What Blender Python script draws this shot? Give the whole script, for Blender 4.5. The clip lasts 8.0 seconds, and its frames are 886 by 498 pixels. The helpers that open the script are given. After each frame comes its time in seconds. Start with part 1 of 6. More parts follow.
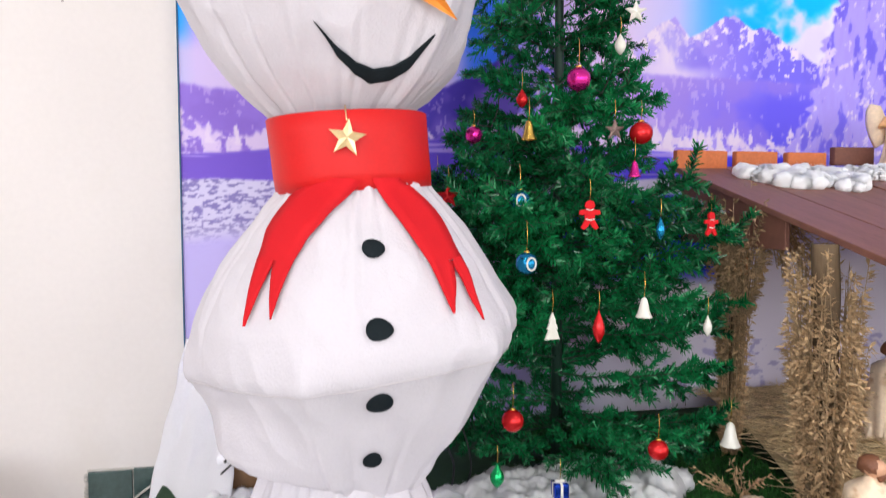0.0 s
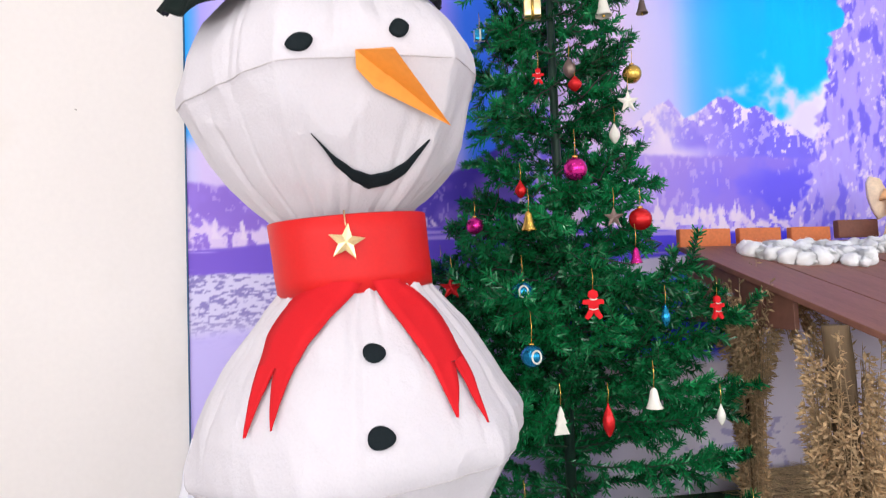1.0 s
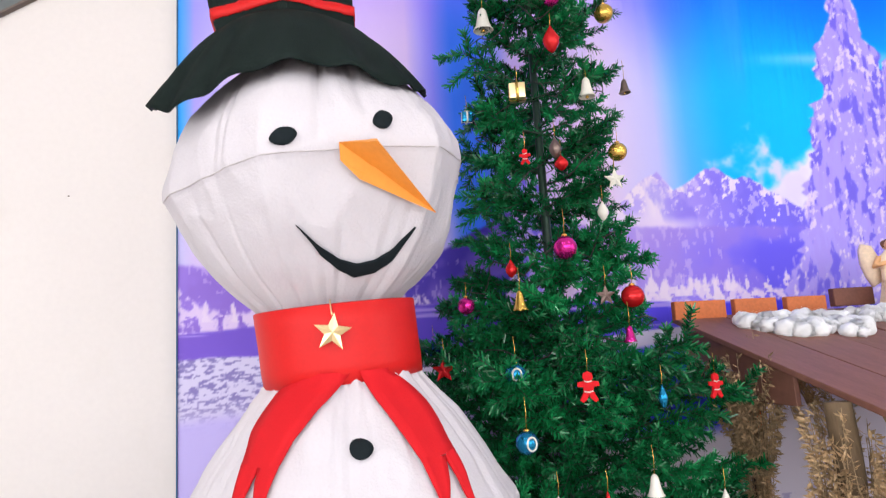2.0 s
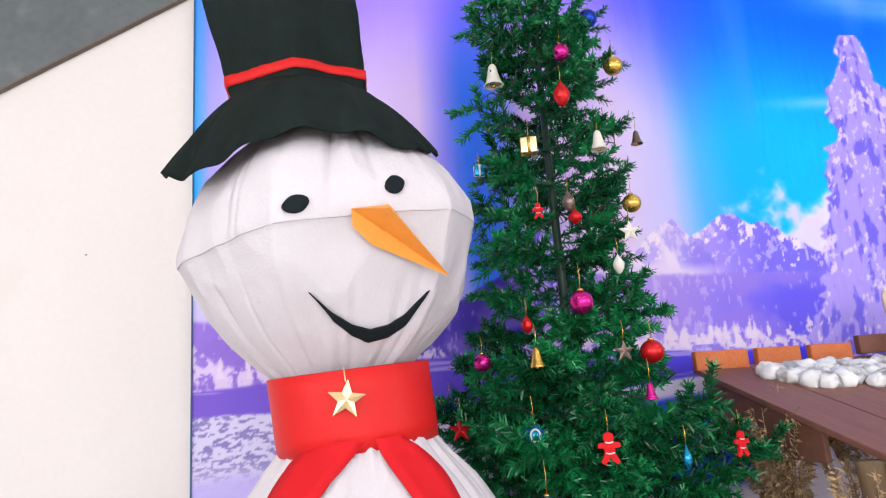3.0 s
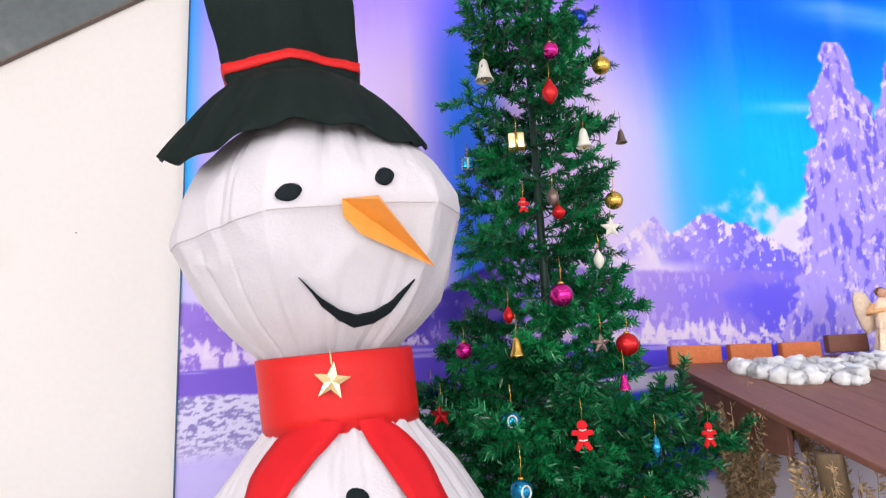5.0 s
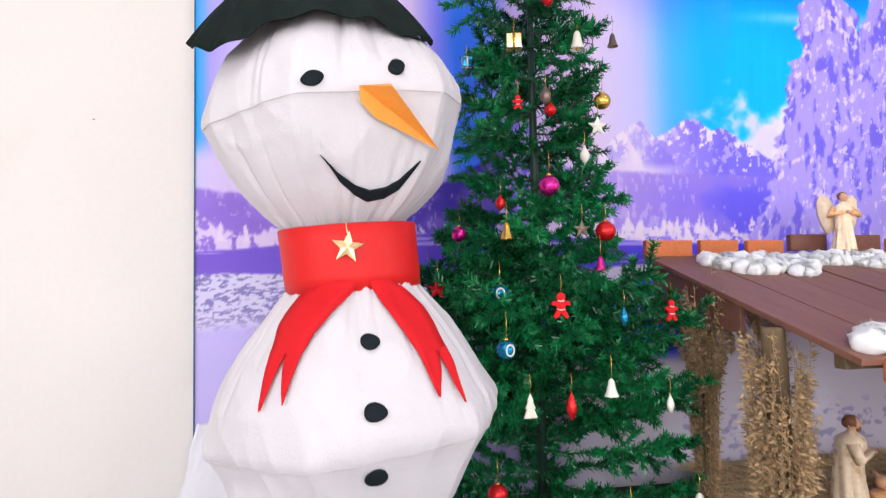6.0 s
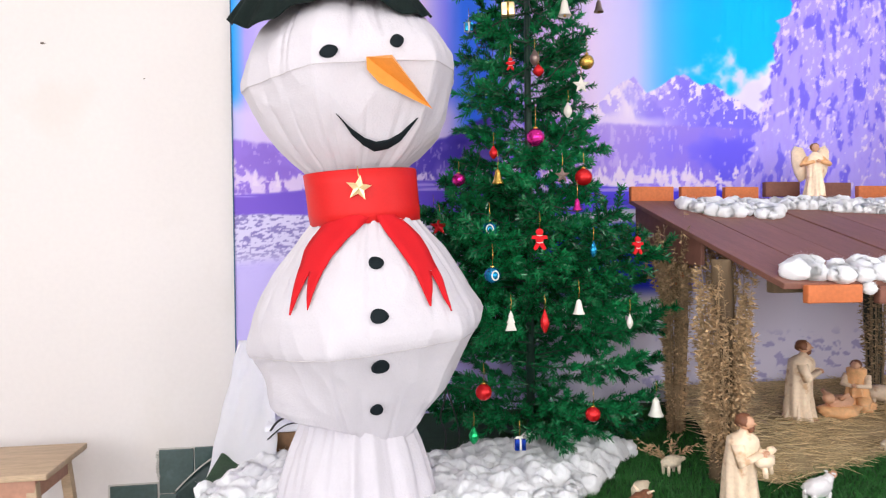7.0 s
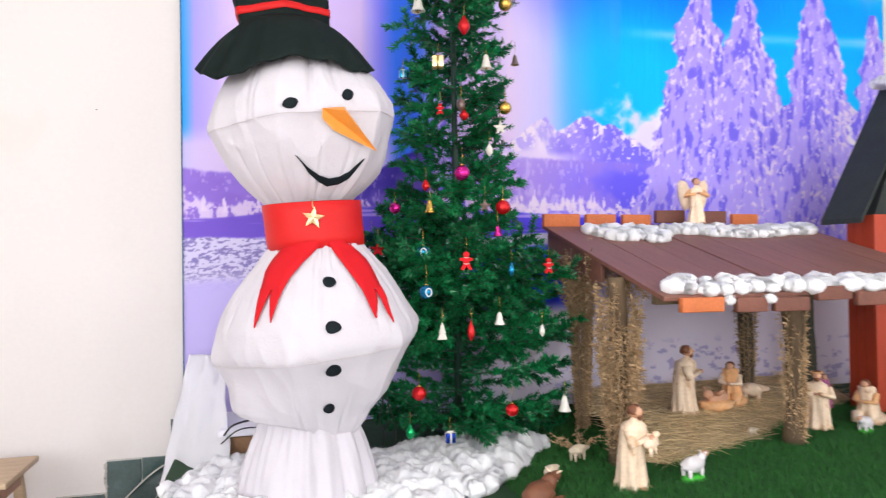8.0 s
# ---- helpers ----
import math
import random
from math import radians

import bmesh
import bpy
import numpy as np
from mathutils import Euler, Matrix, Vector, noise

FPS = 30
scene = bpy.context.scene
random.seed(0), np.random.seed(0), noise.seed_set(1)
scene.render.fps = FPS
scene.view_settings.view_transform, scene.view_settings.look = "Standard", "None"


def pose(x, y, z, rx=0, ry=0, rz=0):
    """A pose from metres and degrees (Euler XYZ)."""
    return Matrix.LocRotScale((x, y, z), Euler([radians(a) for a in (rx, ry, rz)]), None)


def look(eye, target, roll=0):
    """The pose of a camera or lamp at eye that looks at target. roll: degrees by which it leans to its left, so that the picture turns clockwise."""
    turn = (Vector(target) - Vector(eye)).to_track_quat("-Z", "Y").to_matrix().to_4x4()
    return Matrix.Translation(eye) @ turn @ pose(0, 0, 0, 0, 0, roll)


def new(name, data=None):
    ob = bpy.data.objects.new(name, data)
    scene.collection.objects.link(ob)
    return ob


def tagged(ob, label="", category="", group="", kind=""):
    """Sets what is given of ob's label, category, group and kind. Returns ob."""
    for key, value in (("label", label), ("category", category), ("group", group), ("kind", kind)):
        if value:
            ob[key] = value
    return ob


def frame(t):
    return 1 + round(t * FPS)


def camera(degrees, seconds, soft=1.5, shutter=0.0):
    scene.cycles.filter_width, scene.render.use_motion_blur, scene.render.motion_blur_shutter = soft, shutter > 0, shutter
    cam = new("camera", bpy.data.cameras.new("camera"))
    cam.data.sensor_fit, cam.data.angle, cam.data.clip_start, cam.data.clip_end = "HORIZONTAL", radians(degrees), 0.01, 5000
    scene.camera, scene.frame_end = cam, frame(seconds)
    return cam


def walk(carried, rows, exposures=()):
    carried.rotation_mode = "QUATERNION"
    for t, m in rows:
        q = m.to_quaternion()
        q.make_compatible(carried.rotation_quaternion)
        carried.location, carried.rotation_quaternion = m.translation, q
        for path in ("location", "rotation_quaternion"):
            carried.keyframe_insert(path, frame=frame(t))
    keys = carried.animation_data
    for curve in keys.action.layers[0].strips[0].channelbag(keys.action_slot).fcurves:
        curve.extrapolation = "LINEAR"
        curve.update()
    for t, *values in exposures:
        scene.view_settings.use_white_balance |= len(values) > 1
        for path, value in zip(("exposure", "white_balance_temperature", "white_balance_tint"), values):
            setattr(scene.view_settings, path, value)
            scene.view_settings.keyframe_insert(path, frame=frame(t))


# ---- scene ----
# ---- camera and walk ----
cam = camera(67.1, 8.0, soft=1.15, shutter=0.4)
PATH = [
    (0, (0.004, -0.014, 1.309), (0.363, 1.95, 1.196), -0.1),
    (0.5, (0.011, -0.003, 1.341), (0.359, 1.967, 1.363), -1.2),
    (1, (0.025, -0.017, 1.36), (0.356, 1.952, 1.465), -2.1),
    (1.5, (0.038, -0.027, 1.385), (0.368, 1.935, 1.59), -2.9),
    (1.7, (0.043, -0.012, 1.389), (0.391, 1.942, 1.636), -3.2),
    (3, (0.055, -0.007, 1.442), (0.357, 1.924, 1.867), -4.2),
    (3.5, (0.048, 0.002, 1.447), (0.357, 1.924, 1.904), -4.1),
    (4, (0.05, -0.002, 1.448), (0.372, 1.915, 1.919), -3.2),
    (4.2, (0.06, -0.019, 1.45), (0.378, 1.901, 1.91), -2.7),
    (5.5, (0.021, -0.11, 1.401), (0.378, 1.838, 1.679), -2.1),
    (6, (-0.01, -0.23, 1.35), (0.358, 1.732, 1.469), -1.1),
    (6.5, (0.007, -0.37, 1.332), (0.309, 1.606, 1.398), -1.5),
    (7, (0.024, -0.591, 1.301), (0.304, 1.389, 1.274), -0.7),
    (7.5, (-0.029, -0.747, 1.308), (0.317, 1.223, 1.343), -0.4),
    (8, (-0.09, -0.909, 1.314), (0.42, 1.025, 1.339), -0.8),
]
walk(cam, [(t, look(eye, target, roll)) for t, eye, target, roll in PATH], [(0, 0.0), (5.5, 0.02), (7, 0.05), (8, 0.06)])

# ---- world, lights, exposure ----
world = bpy.data.worlds.new("world")
scene.world = world
world.use_nodes = True
wn = world.node_tree
sky = wn.nodes.new("ShaderNodeTexSky")
sky.sky_type, sky.sun_disc = "NISHITA", False
sky.sun_elevation, sky.sun_rotation = radians(48), radians(200)
wn.links.new(sky.outputs[0], wn.nodes["Background"].inputs[0])
wn.nodes["Background"].inputs[1].default_value = 0.12
scene.view_settings.exposure = 0.0


def area_lamp(name, m, sx, sy, watts, colour=(1, 1, 1)):
    d = bpy.data.lights.new(name, "AREA")
    d.shape, d.size, d.size_y, d.energy, d.color = "RECTANGLE", sx, sy, watts, colour
    ob = new(name, d)
    ob.matrix_world = m
    return ob


# soft fill light from unseen windows, added in the rear and side walls
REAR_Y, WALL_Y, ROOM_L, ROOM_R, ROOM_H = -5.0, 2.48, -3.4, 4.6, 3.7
ADDED_REAR_WINDOWS = [(-2.2, 1.5), (0.4, 1.5), (3.0, 1.5)]
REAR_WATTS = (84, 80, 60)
for (wx, ww), watts in zip(ADDED_REAR_WINDOWS, REAR_WATTS):
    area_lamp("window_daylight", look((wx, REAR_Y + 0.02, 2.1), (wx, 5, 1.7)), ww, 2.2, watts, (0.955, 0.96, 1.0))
# two invented side windows whose lamps soften the shadows
ADDED_SIDE_WINDOWS = [(ROOM_L, -1.6, 1, 68), (ROOM_R, -1.6, -1, 50)]
for sx, sy, sd, watts in ADDED_SIDE_WINDOWS:
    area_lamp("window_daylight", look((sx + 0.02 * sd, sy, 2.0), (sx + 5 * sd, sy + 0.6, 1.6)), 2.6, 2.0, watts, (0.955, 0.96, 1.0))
# overhead fill: ceiling tubes added out of view
FILL_TUBES = [(-0.9, -0.3), (1.9, -0.3), (0.5, -2.6)]
for tx, ty in FILL_TUBES:
    area_lamp("unseen_tube_fill", look((tx, ty, ROOM_H - 0.13), (tx, ty + 0.001, 0)), 1.2, 0.12, 11, (1.0, 0.97, 0.94))


# ---- materials ----
def links(m, a, b):
    m.node_tree.links.new(a, b)


def material(name, colour, rough=0.6, metal=0.0, scale=20.0, vary=0.12, bump=0.2, fine=8.0, spots=None, random_value=0.0, stretch=(1, 1, 1), coat=0.0):
    """A surface with colour variation at two scales and fine relief. spots: (colour, scale, threshold, amount)."""
    m = bpy.data.materials.new(name)
    m.use_nodes = True
    nt = m.node_tree
    n = nt.nodes
    bsdf = n["Principled BSDF"]
    bsdf.inputs["Roughness"].default_value = rough
    bsdf.inputs["Metallic"].default_value = metal
    bsdf.inputs["Coat Weight"].default_value = coat
    tc = n.new("ShaderNodeTexCoord")
    mp = n.new("ShaderNodeMapping")
    mp.inputs["Scale"].default_value = stretch
    links(m, tc.outputs["Object"], mp.inputs[0])
    a = n.new("ShaderNodeTexNoise")
    a.inputs["Scale"].default_value, a.inputs["Detail"].default_value = scale, 4
    b = n.new("ShaderNodeTexNoise")
    b.inputs["Scale"].default_value, b.inputs["Detail"].default_value = scale * fine, 3
    for t in (a, b):
        links(m, mp.outputs[0], t.inputs[0])
    add = n.new("ShaderNodeMath")
    add.operation = "MULTIPLY_ADD"
    add.inputs[1].default_value = 0.5
    half = n.new("ShaderNodeMath")
    half.operation = "MULTIPLY"
    half.inputs[1].default_value = 0.5
    links(m, a.outputs[0], half.inputs[0])
    links(m, b.outputs[0], add.inputs[0])
    links(m, half.outputs[0], add.inputs[2])
    val = n.new("ShaderNodeMapRange")
    val.inputs["From Min"].default_value, val.inputs["From Max"].default_value = 0.3, 0.7
    val.inputs["To Min"].default_value, val.inputs["To Max"].default_value = 1 - vary, 1 + vary
    links(m, add.outputs[0], val.inputs[0])
    hsv = n.new("ShaderNodeHueSaturation")
    hsv.inputs["Color"].default_value = (*colour, 1)
    out = val.outputs[0]
    if random_value:
        oi = n.new("ShaderNodeObjectInfo")
        geo = n.new("ShaderNodeNewGeometry")
        s = n.new("ShaderNodeMath")
        s.operation = "ADD"
        links(m, oi.outputs["Random"], s.inputs[0])
        links(m, geo.outputs["Random Per Island"], s.inputs[1])
        r = n.new("ShaderNodeMapRange")
        r.inputs["From Max"].default_value = 2.0
        r.inputs["To Min"].default_value, r.inputs["To Max"].default_value = 1 - random_value, 1 + random_value
        links(m, s.outputs[0], r.inputs[0])
        mul = n.new("ShaderNodeMath")
        mul.operation = "MULTIPLY"
        links(m, out, mul.inputs[0])
        links(m, r.outputs[0], mul.inputs[1])
        out = mul.outputs[0]
    links(m, out, hsv.inputs["Value"])
    col = hsv.outputs[0]
    if spots:
        sc, ss, st, sa = spots
        t = n.new("ShaderNodeTexNoise")
        t.inputs["Scale"].default_value, t.inputs["Detail"].default_value = ss, 5
        links(m, mp.outputs[0], t.inputs[0])
        mr = n.new("ShaderNodeMapRange")
        mr.inputs["From Min"].default_value, mr.inputs["From Max"].default_value = st, st + 0.12
        mr.inputs["To Max"].default_value = sa
        links(m, t.outputs[0], mr.inputs[0])
        mix = n.new("ShaderNodeMix")
        mix.data_type = "RGBA"
        mix.inputs[7].default_value = (*sc, 1)
        links(m, mr.outputs[0], mix.inputs[0])
        links(m, col, mix.inputs[6])
        col = mix.outputs[2]
    links(m, col, bsdf.inputs["Base Color"])
    if bump:
        bp = n.new("ShaderNodeBump")
        bp.inputs["Strength"].default_value, bp.inputs["Distance"].default_value = bump, 0.004
        links(m, add.outputs[0], bp.inputs["Height"])
        links(m, bp.outputs[0], bsdf.inputs["Normal"])
    return m


def soft(m, amount, radius):
    b = m.node_tree.nodes["Principled BSDF"]
    b.inputs["Subsurface Weight"].default_value = amount
    b.inputs["Subsurface Radius"].default_value = (radius, radius, radius)
    b.inputs["Subsurface Scale"].default_value = 1.0


M_WALL = material("cream_wall_paint", (0.80, 0.75, 0.725), 0.7, 0, 1.6, 0.025, 0.12, 30, spots=((0.72, 0.66, 0.60), 2.2, 0.60, 0.35))
M_GREY = material("dark_grey_plaster", (0.125, 0.145, 0.15), 0.75, 0, 3.0, 0.16, 0.3, 12, spots=((0.26, 0.27, 0.27), 6.0, 0.63, 0.5))
M_LINE = material("brown_edge_paint", (0.16, 0.12, 0.10), 0.7, 0, 8, 0.2, 0.2)
M_CEIL = material("white_ceiling_paint", (0.78, 0.77, 0.75), 0.8, 0, 3, 0.03, 0.1)
M_FLOOR = material("beige_floor_tile", (0.58, 0.54, 0.50), 0.35, 0, 4, 0.08, 0.1)
M_GTILE = material("dark_green_glazed_tile", (0.055, 0.095, 0.088), 0.25, 0, 9, 0.25, 0.15, 6, spots=((0.10, 0.15, 0.14), 14, 0.6, 0.5))
M_GROUT = material("pale_mortar", (0.55, 0.52, 0.48), 0.9, 0, 20, 0.15, 0.5)
M_FABRIC = material("white_cotton_fabric", (0.615, 0.580, 0.615), 0.85, 0, 13, 0.03, 0.55, 14, stretch=(1, 1, 1))
M_SHEET = material("pale_lavender_sheet", (0.88, 0.87, 0.93), 0.8, 0, 6, 0.04, 0.2, 40)
M_RED = material("red_card_paper", (0.62, 0.012, 0.012), 0.45, 0, 7, 0.05, 0.08, 20)
M_RIBBON = material("red_felt_ribbon", (0.60, 0.010, 0.016), 0.75, 0, 12, 0.06, 0.25, 30)
M_BLACK = material("black_crepe_paper", (0.0085, 0.0150, 0.0135), 0.7, 0, 10, 0.35, 0.5, 14, stretch=(3, 3, 0.6))
M_FELT = material("black_felt", (0.010, 0.015, 0.018), 0.8, 0, 30, 0.2, 0.4, 10)
for m, gloss in ((M_BLACK, 0.10), (M_FELT, 0.12), (M_RED, 0.25), (M_RIBBON, 0.2)):
    m.node_tree.nodes["Principled BSDF"].inputs["Specular IOR Level"].default_value = gloss
M_HOOP = material("seam_thread", (0.55, 0.51, 0.52), 0.9, 0, 30, 0.1, 0.2)
M_ORANGE = material("orange_card", (0.92, 0.33, 0.04), 0.5, 0, 12, 0.06, 0.1)
M_GOLD = material("polished_gold", (0.95, 0.74, 0.40), 0.28, 1.0, 20, 0.08, 0.05)
M_SILVER = material("white_pearl_plastic", (0.72, 0.70, 0.62), 0.3, 0, 20, 0.06, 0.05, coat=0.5)
M_NEEDLE = material("green_tinsel_needle", (0.007, 0.152, 0.045), 0.24, 0, 6, 0.3, 0, 8, random_value=0.9)
M_TWIG = material("dark_green_wire", (0.010, 0.035, 0.018), 0.6, 0, 20, 0.2, 0.1)
M_POLE = material("green_steel_pole", (0.02, 0.05, 0.035), 0.45, 0.3, 20, 0.2, 0.1)
soft(M_SHEET, 0.6, 0.03)
M_COTTON = material("white_cotton_wool", (0.93, 0.93, 0.96), 0.95, 0, 45, 0.03, 0.15, 5)
soft(M_COTTON, 0.9, 0.03)
M_GRASS = material("artificial_turf_green", (0.022, 0.135, 0.020), 0.6, 0, 14, 0.3, 0.3, 8, random_value=0.6)
M_TURF = material("turf_backing", (0.012, 0.050, 0.014), 0.8, 0, 30, 0.3, 0.5)
M_STRAW = material("dry_straw", (0.68, 0.51, 0.28), 0.8, 0, 10, 0.25, 0.2, 8, random_value=0.5)
M_VINE = material("dry_vine_leaf", (0.52, 0.35, 0.19), 0.85, 0, 20, 0.3, 0.2, 8, random_value=0.55)
M_STALK = material("dry_brown_stalk", (0.38, 0.265, 0.15), 0.85, 0, 14, 0.25, 0.2, 8, random_value=0.4)
M_EARTH = material("brown_litter", (0.44, 0.33, 0.18), 0.95, 0, 16, 0.35, 0.9, 6)
M_POST = material("rough_post_wood", (0.14, 0.092, 0.050), 0.85, 0, 9, 0.3, 0.6, 6, stretch=(3, 3, 0.5))
# darker, slightly greener tone for the back right posts
M_DPOST = material("dark_post_wood", (0.040, 0.042, 0.028), 0.9, 0, 9, 0.35, 0.6, 6, stretch=(3, 3, 0.5))
M_ROOF = material("red_brown_varnished_board", (0.21, 0.088, 0.062), 0.6, 0, 5, 0.2, 0.12, 8, stretch=(6, 0.8, 1), random_value=0.18)
M_BRICK = material("terracotta_strip", (0.55, 0.150, 0.045), 0.7, 0, 14, 0.18, 0.35, 6, random_value=0.25)
M_BRICKD = material("burnt_terracotta_strip", (0.17, 0.062, 0.040), 0.7, 0, 14, 0.22, 0.35, 6, random_value=0.3)
M_CREAM = material("painted_plaster_cream", (0.95, 0.74, 0.53), 0.45, 0, 14, 0.16, 0.25, 6, spots=((0.55, 0.27, 0.09), 22, 0.56, 0.7))
M_OCHRE = material("painted_plaster_ochre", (0.88, 0.48, 0.22), 0.5, 0, 16, 0.2, 0.25, 6, spots=((0.72, 0.55, 0.36), 15, 0.58, 0.6))
M_HAIR = material("painted_plaster_brown", (0.20, 0.075, 0.035), 0.55, 0, 25, 0.25, 0.4)
M_SKIN = material("painted_plaster_flesh", (0.66, 0.36, 0.22), 0.5, 0, 20, 0.1, 0.1)
M_WOOL = material("painted_plaster_wool", (0.66, 0.55, 0.40), 0.65, 0, 40, 0.2, 0.9, 3)
M_LAMB = material("white_resin_lamb", (0.78, 0.74, 0.74), 0.5, 0, 30, 0.1, 0.4)
M_LIME = material("bright_green_base", (0.05, 0.48, 0.03), 0.5, 0, 20, 0.15, 0.2)
M_PINK = material("pink_violet_plaster", (0.50, 0.12, 0.30), 0.5, 0, 20, 0.15, 0.2)
M_STOOL = material("worn_light_wood", (0.54, 0.39, 0.25), 0.55, 0, 6, 0.22, 0.3, 8, stretch=(0.7, 6, 6), spots=((0.22, 0.12, 0.06), 12, 0.66, 0.6))
M_STOOLP = material("pinkish_painted_wood", (0.52, 0.27, 0.18), 0.55, 0, 6, 0.15, 0.2, 8)
M_HUT = material("orange_red_board", (0.46, 0.050, 0.014), 0.5, 0, 5, 0.15, 0.2, 8, stretch=(6, 6, 0.6))
M_HUTROOF = material("dark_green_felt_roof", (0.022, 0.030, 0.026), 0.8, 0, 10, 0.3, 0.6)
M_WIRE = material("black_cable", (0.012, 0.012, 0.014), 0.4, 0, 30, 0.1, 0.05)
M_BOXB = material("brown_cardboard", (0.23, 0.125, 0.06), 0.8, 0, 8, 0.2, 0.2)
M_FRAME = material("window_frame_white", (0.7, 0.7, 0.68), 0.4, 0, 9, 0.05, 0.1)


def glossy(name, colour, rough=0.18, metal=0.75):
    return material(name, colour, rough, metal, 30, 0.05, 0.02)


M_MAG = glossy("magenta_gloss", (0.62, 0.02, 0.26))
M_BLUE = glossy("blue_gloss", (0.01, 0.05, 0.42))
M_TEAL = glossy("teal_gloss", (0.01, 0.22, 0.42))
M_ORED = glossy("red_gloss", (0.60, 0.012, 0.015), 0.22, 0.55)
M_OGREEN = glossy("green_gloss", (0.01, 0.40, 0.12))
M_OGOLD = glossy("gold_gloss", (0.72, 0.46, 0.10), 0.25, 0.9)
M_BRONZE = glossy("bronze_gloss", (0.22, 0.16, 0.14), 0.3, 0.8)
# glow of the added ceiling tubes
M_LAMP = bpy.data.materials.new("lit_tube")
M_LAMP.use_nodes = True
M_LAMP.node_tree.nodes["Principled BSDF"].inputs["Emission Color"].default_value = (1, 0.98, 0.95, 1)
M_LAMP.node_tree.nodes["Principled BSDF"].inputs["Emission Strength"].default_value = 3.0


# ---- mesh helpers ----
def mesh_of(name, bm, mats, smooth=True):
    me = bpy.data.meshes.new(name)
    bm.normal_update()
    bm.to_mesh(me)
    bm.free()
    for m in mats if isinstance(mats, (list, tuple)) else [mats]:
        me.materials.append(m)
    if smooth:
        me.polygons.foreach_set("use_smooth", [True] * len(me.polygons))
    return me


def part(name, bm, mat, parent=None, label="", smooth=True, m=None):
    """One mesh object, under a thing or a part."""
    ob = new(name, mesh_of(name, bm, mat, smooth))
    if parent is not None:
        ob.parent = parent
    if m is not None:
        ob.matrix_basis = m
    return tagged(ob, label)


def thing(name, label, category, group="", m=None):
    ob = tagged(new(name), label, category, group)
    ob.empty_display_size = 0.05
    if m is not None:
        ob.matrix_basis = m
    return ob


def box(bm, x0, x1, y0, y1, z0, z1, bevel=0.0, m=None, mi=0):
    r = bmesh.ops.create_cube(bm, size=1)
    bmesh.ops.scale(bm, vec=(x1 - x0, y1 - y0, z1 - z0), verts=r["verts"])
    bmesh.ops.translate(bm, vec=((x0 + x1) / 2, (y0 + y1) / 2, (z0 + z1) / 2), verts=r["verts"])
    vs = r["verts"]
    if bevel:
        es = list({e for v in vs for e in v.link_edges})
        q = bmesh.ops.bevel(bm, geom=es, offset=bevel, segments=2, affect="EDGES", profile=0.6)
        vs = list({v for f in q["faces"] for v in f.verts} | {v for v in vs if v.is_valid})
    if m is not None:
        bmesh.ops.transform(bm, matrix=m, verts=vs)
    for f in {f for v in vs for f in v.link_faces}:
        f.material_index = mi
    return vs


def lathe(bm, rings, seg, fn, cap_low=False, cap_top=False, mi=0):
    """Rings of points fn(ring, angle), joined. Angle 0 looks to -y and runs to +x."""
    grid = [[bm.verts.new(fn(r, 2 * math.pi * i / seg)) for i in range(seg)] for r in rings]
    for a, b in zip(grid, grid[1:]):
        for i in range(seg):
            f = bm.faces.new((a[i], a[(i + 1) % seg], b[(i + 1) % seg], b[i]))
            f.material_index = mi
    if cap_low:
        bm.faces.new(grid[0][::-1]).material_index = mi
    if cap_top:
        bm.faces.new(grid[-1]).material_index = mi
    return grid


def tube(bm, pts, radii, seg=8, mi=0):
    """A tapered tube along points."""
    pts = [Vector(p) for p in pts]
    if not isinstance(radii, (list, tuple)):
        radii = [radii] * len(pts)
    prev = None
    side = None
    for k, p in enumerate(pts):
        d = (pts[min(k + 1, len(pts) - 1)] - pts[max(k - 1, 0)]).normalized()
        if side is None:
            side = d.orthogonal().normalized()
        side = (side - d * side.dot(d)).normalized()
        up = d.cross(side)
        ring = [bm.verts.new(p + (side * math.cos(a) + up * math.sin(a)) * radii[k]) for a in (2 * math.pi * i / seg for i in range(seg))]
        if prev:
            for i in range(seg):
                bm.faces.new((prev[i], prev[(i + 1) % seg], ring[(i + 1) % seg], ring[i])).material_index = mi
        else:
            bm.faces.new(ring[::-1]).material_index = mi
        prev = ring
    bm.faces.new(prev).material_index = mi


def ball(bm, c, r, sub=2, squash=(1, 1, 1), rough=0.0, mi=0, seed=0.0):
    q = bmesh.ops.create_icosphere(bm, subdivisions=sub, radius=1)
    for v in q["verts"]:
        k = 1.0
        if rough:
            k += rough * noise.noise(v.co * 2.1 + Vector((seed, seed * 1.7, 3))) + 0.5 * rough * noise.noise(v.co * 5.3 + Vector((seed, 9, seed)))
        v.co = Vector(c) + Vector((v.co.x * squash[0], v.co.y * squash[1], v.co.z * squash[2])) * r * k
    for f in {f for v in q["verts"] for f in v.link_faces}:
        f.material_index = mi


def interp(x, table):
    return float(np.interp(x, [p[0] for p in table], [p[1] for p in table]))


def smoothed(x, table, w):
    return sum(interp(x + d * w, table) for d in (-1, -0.5, 0, 0.5, 1)) / 5


# ---- the room ----
def slab(name, x0, x1, y0, y1, z0, z1, mat, label, bevel=0.0, m=None):
    bm = bmesh.new()
    box(bm, x0, x1, y0, y1, z0, z1, bevel)
    return tagged(part(name, bm, mat, smooth=False, m=m), label, kind="structure")


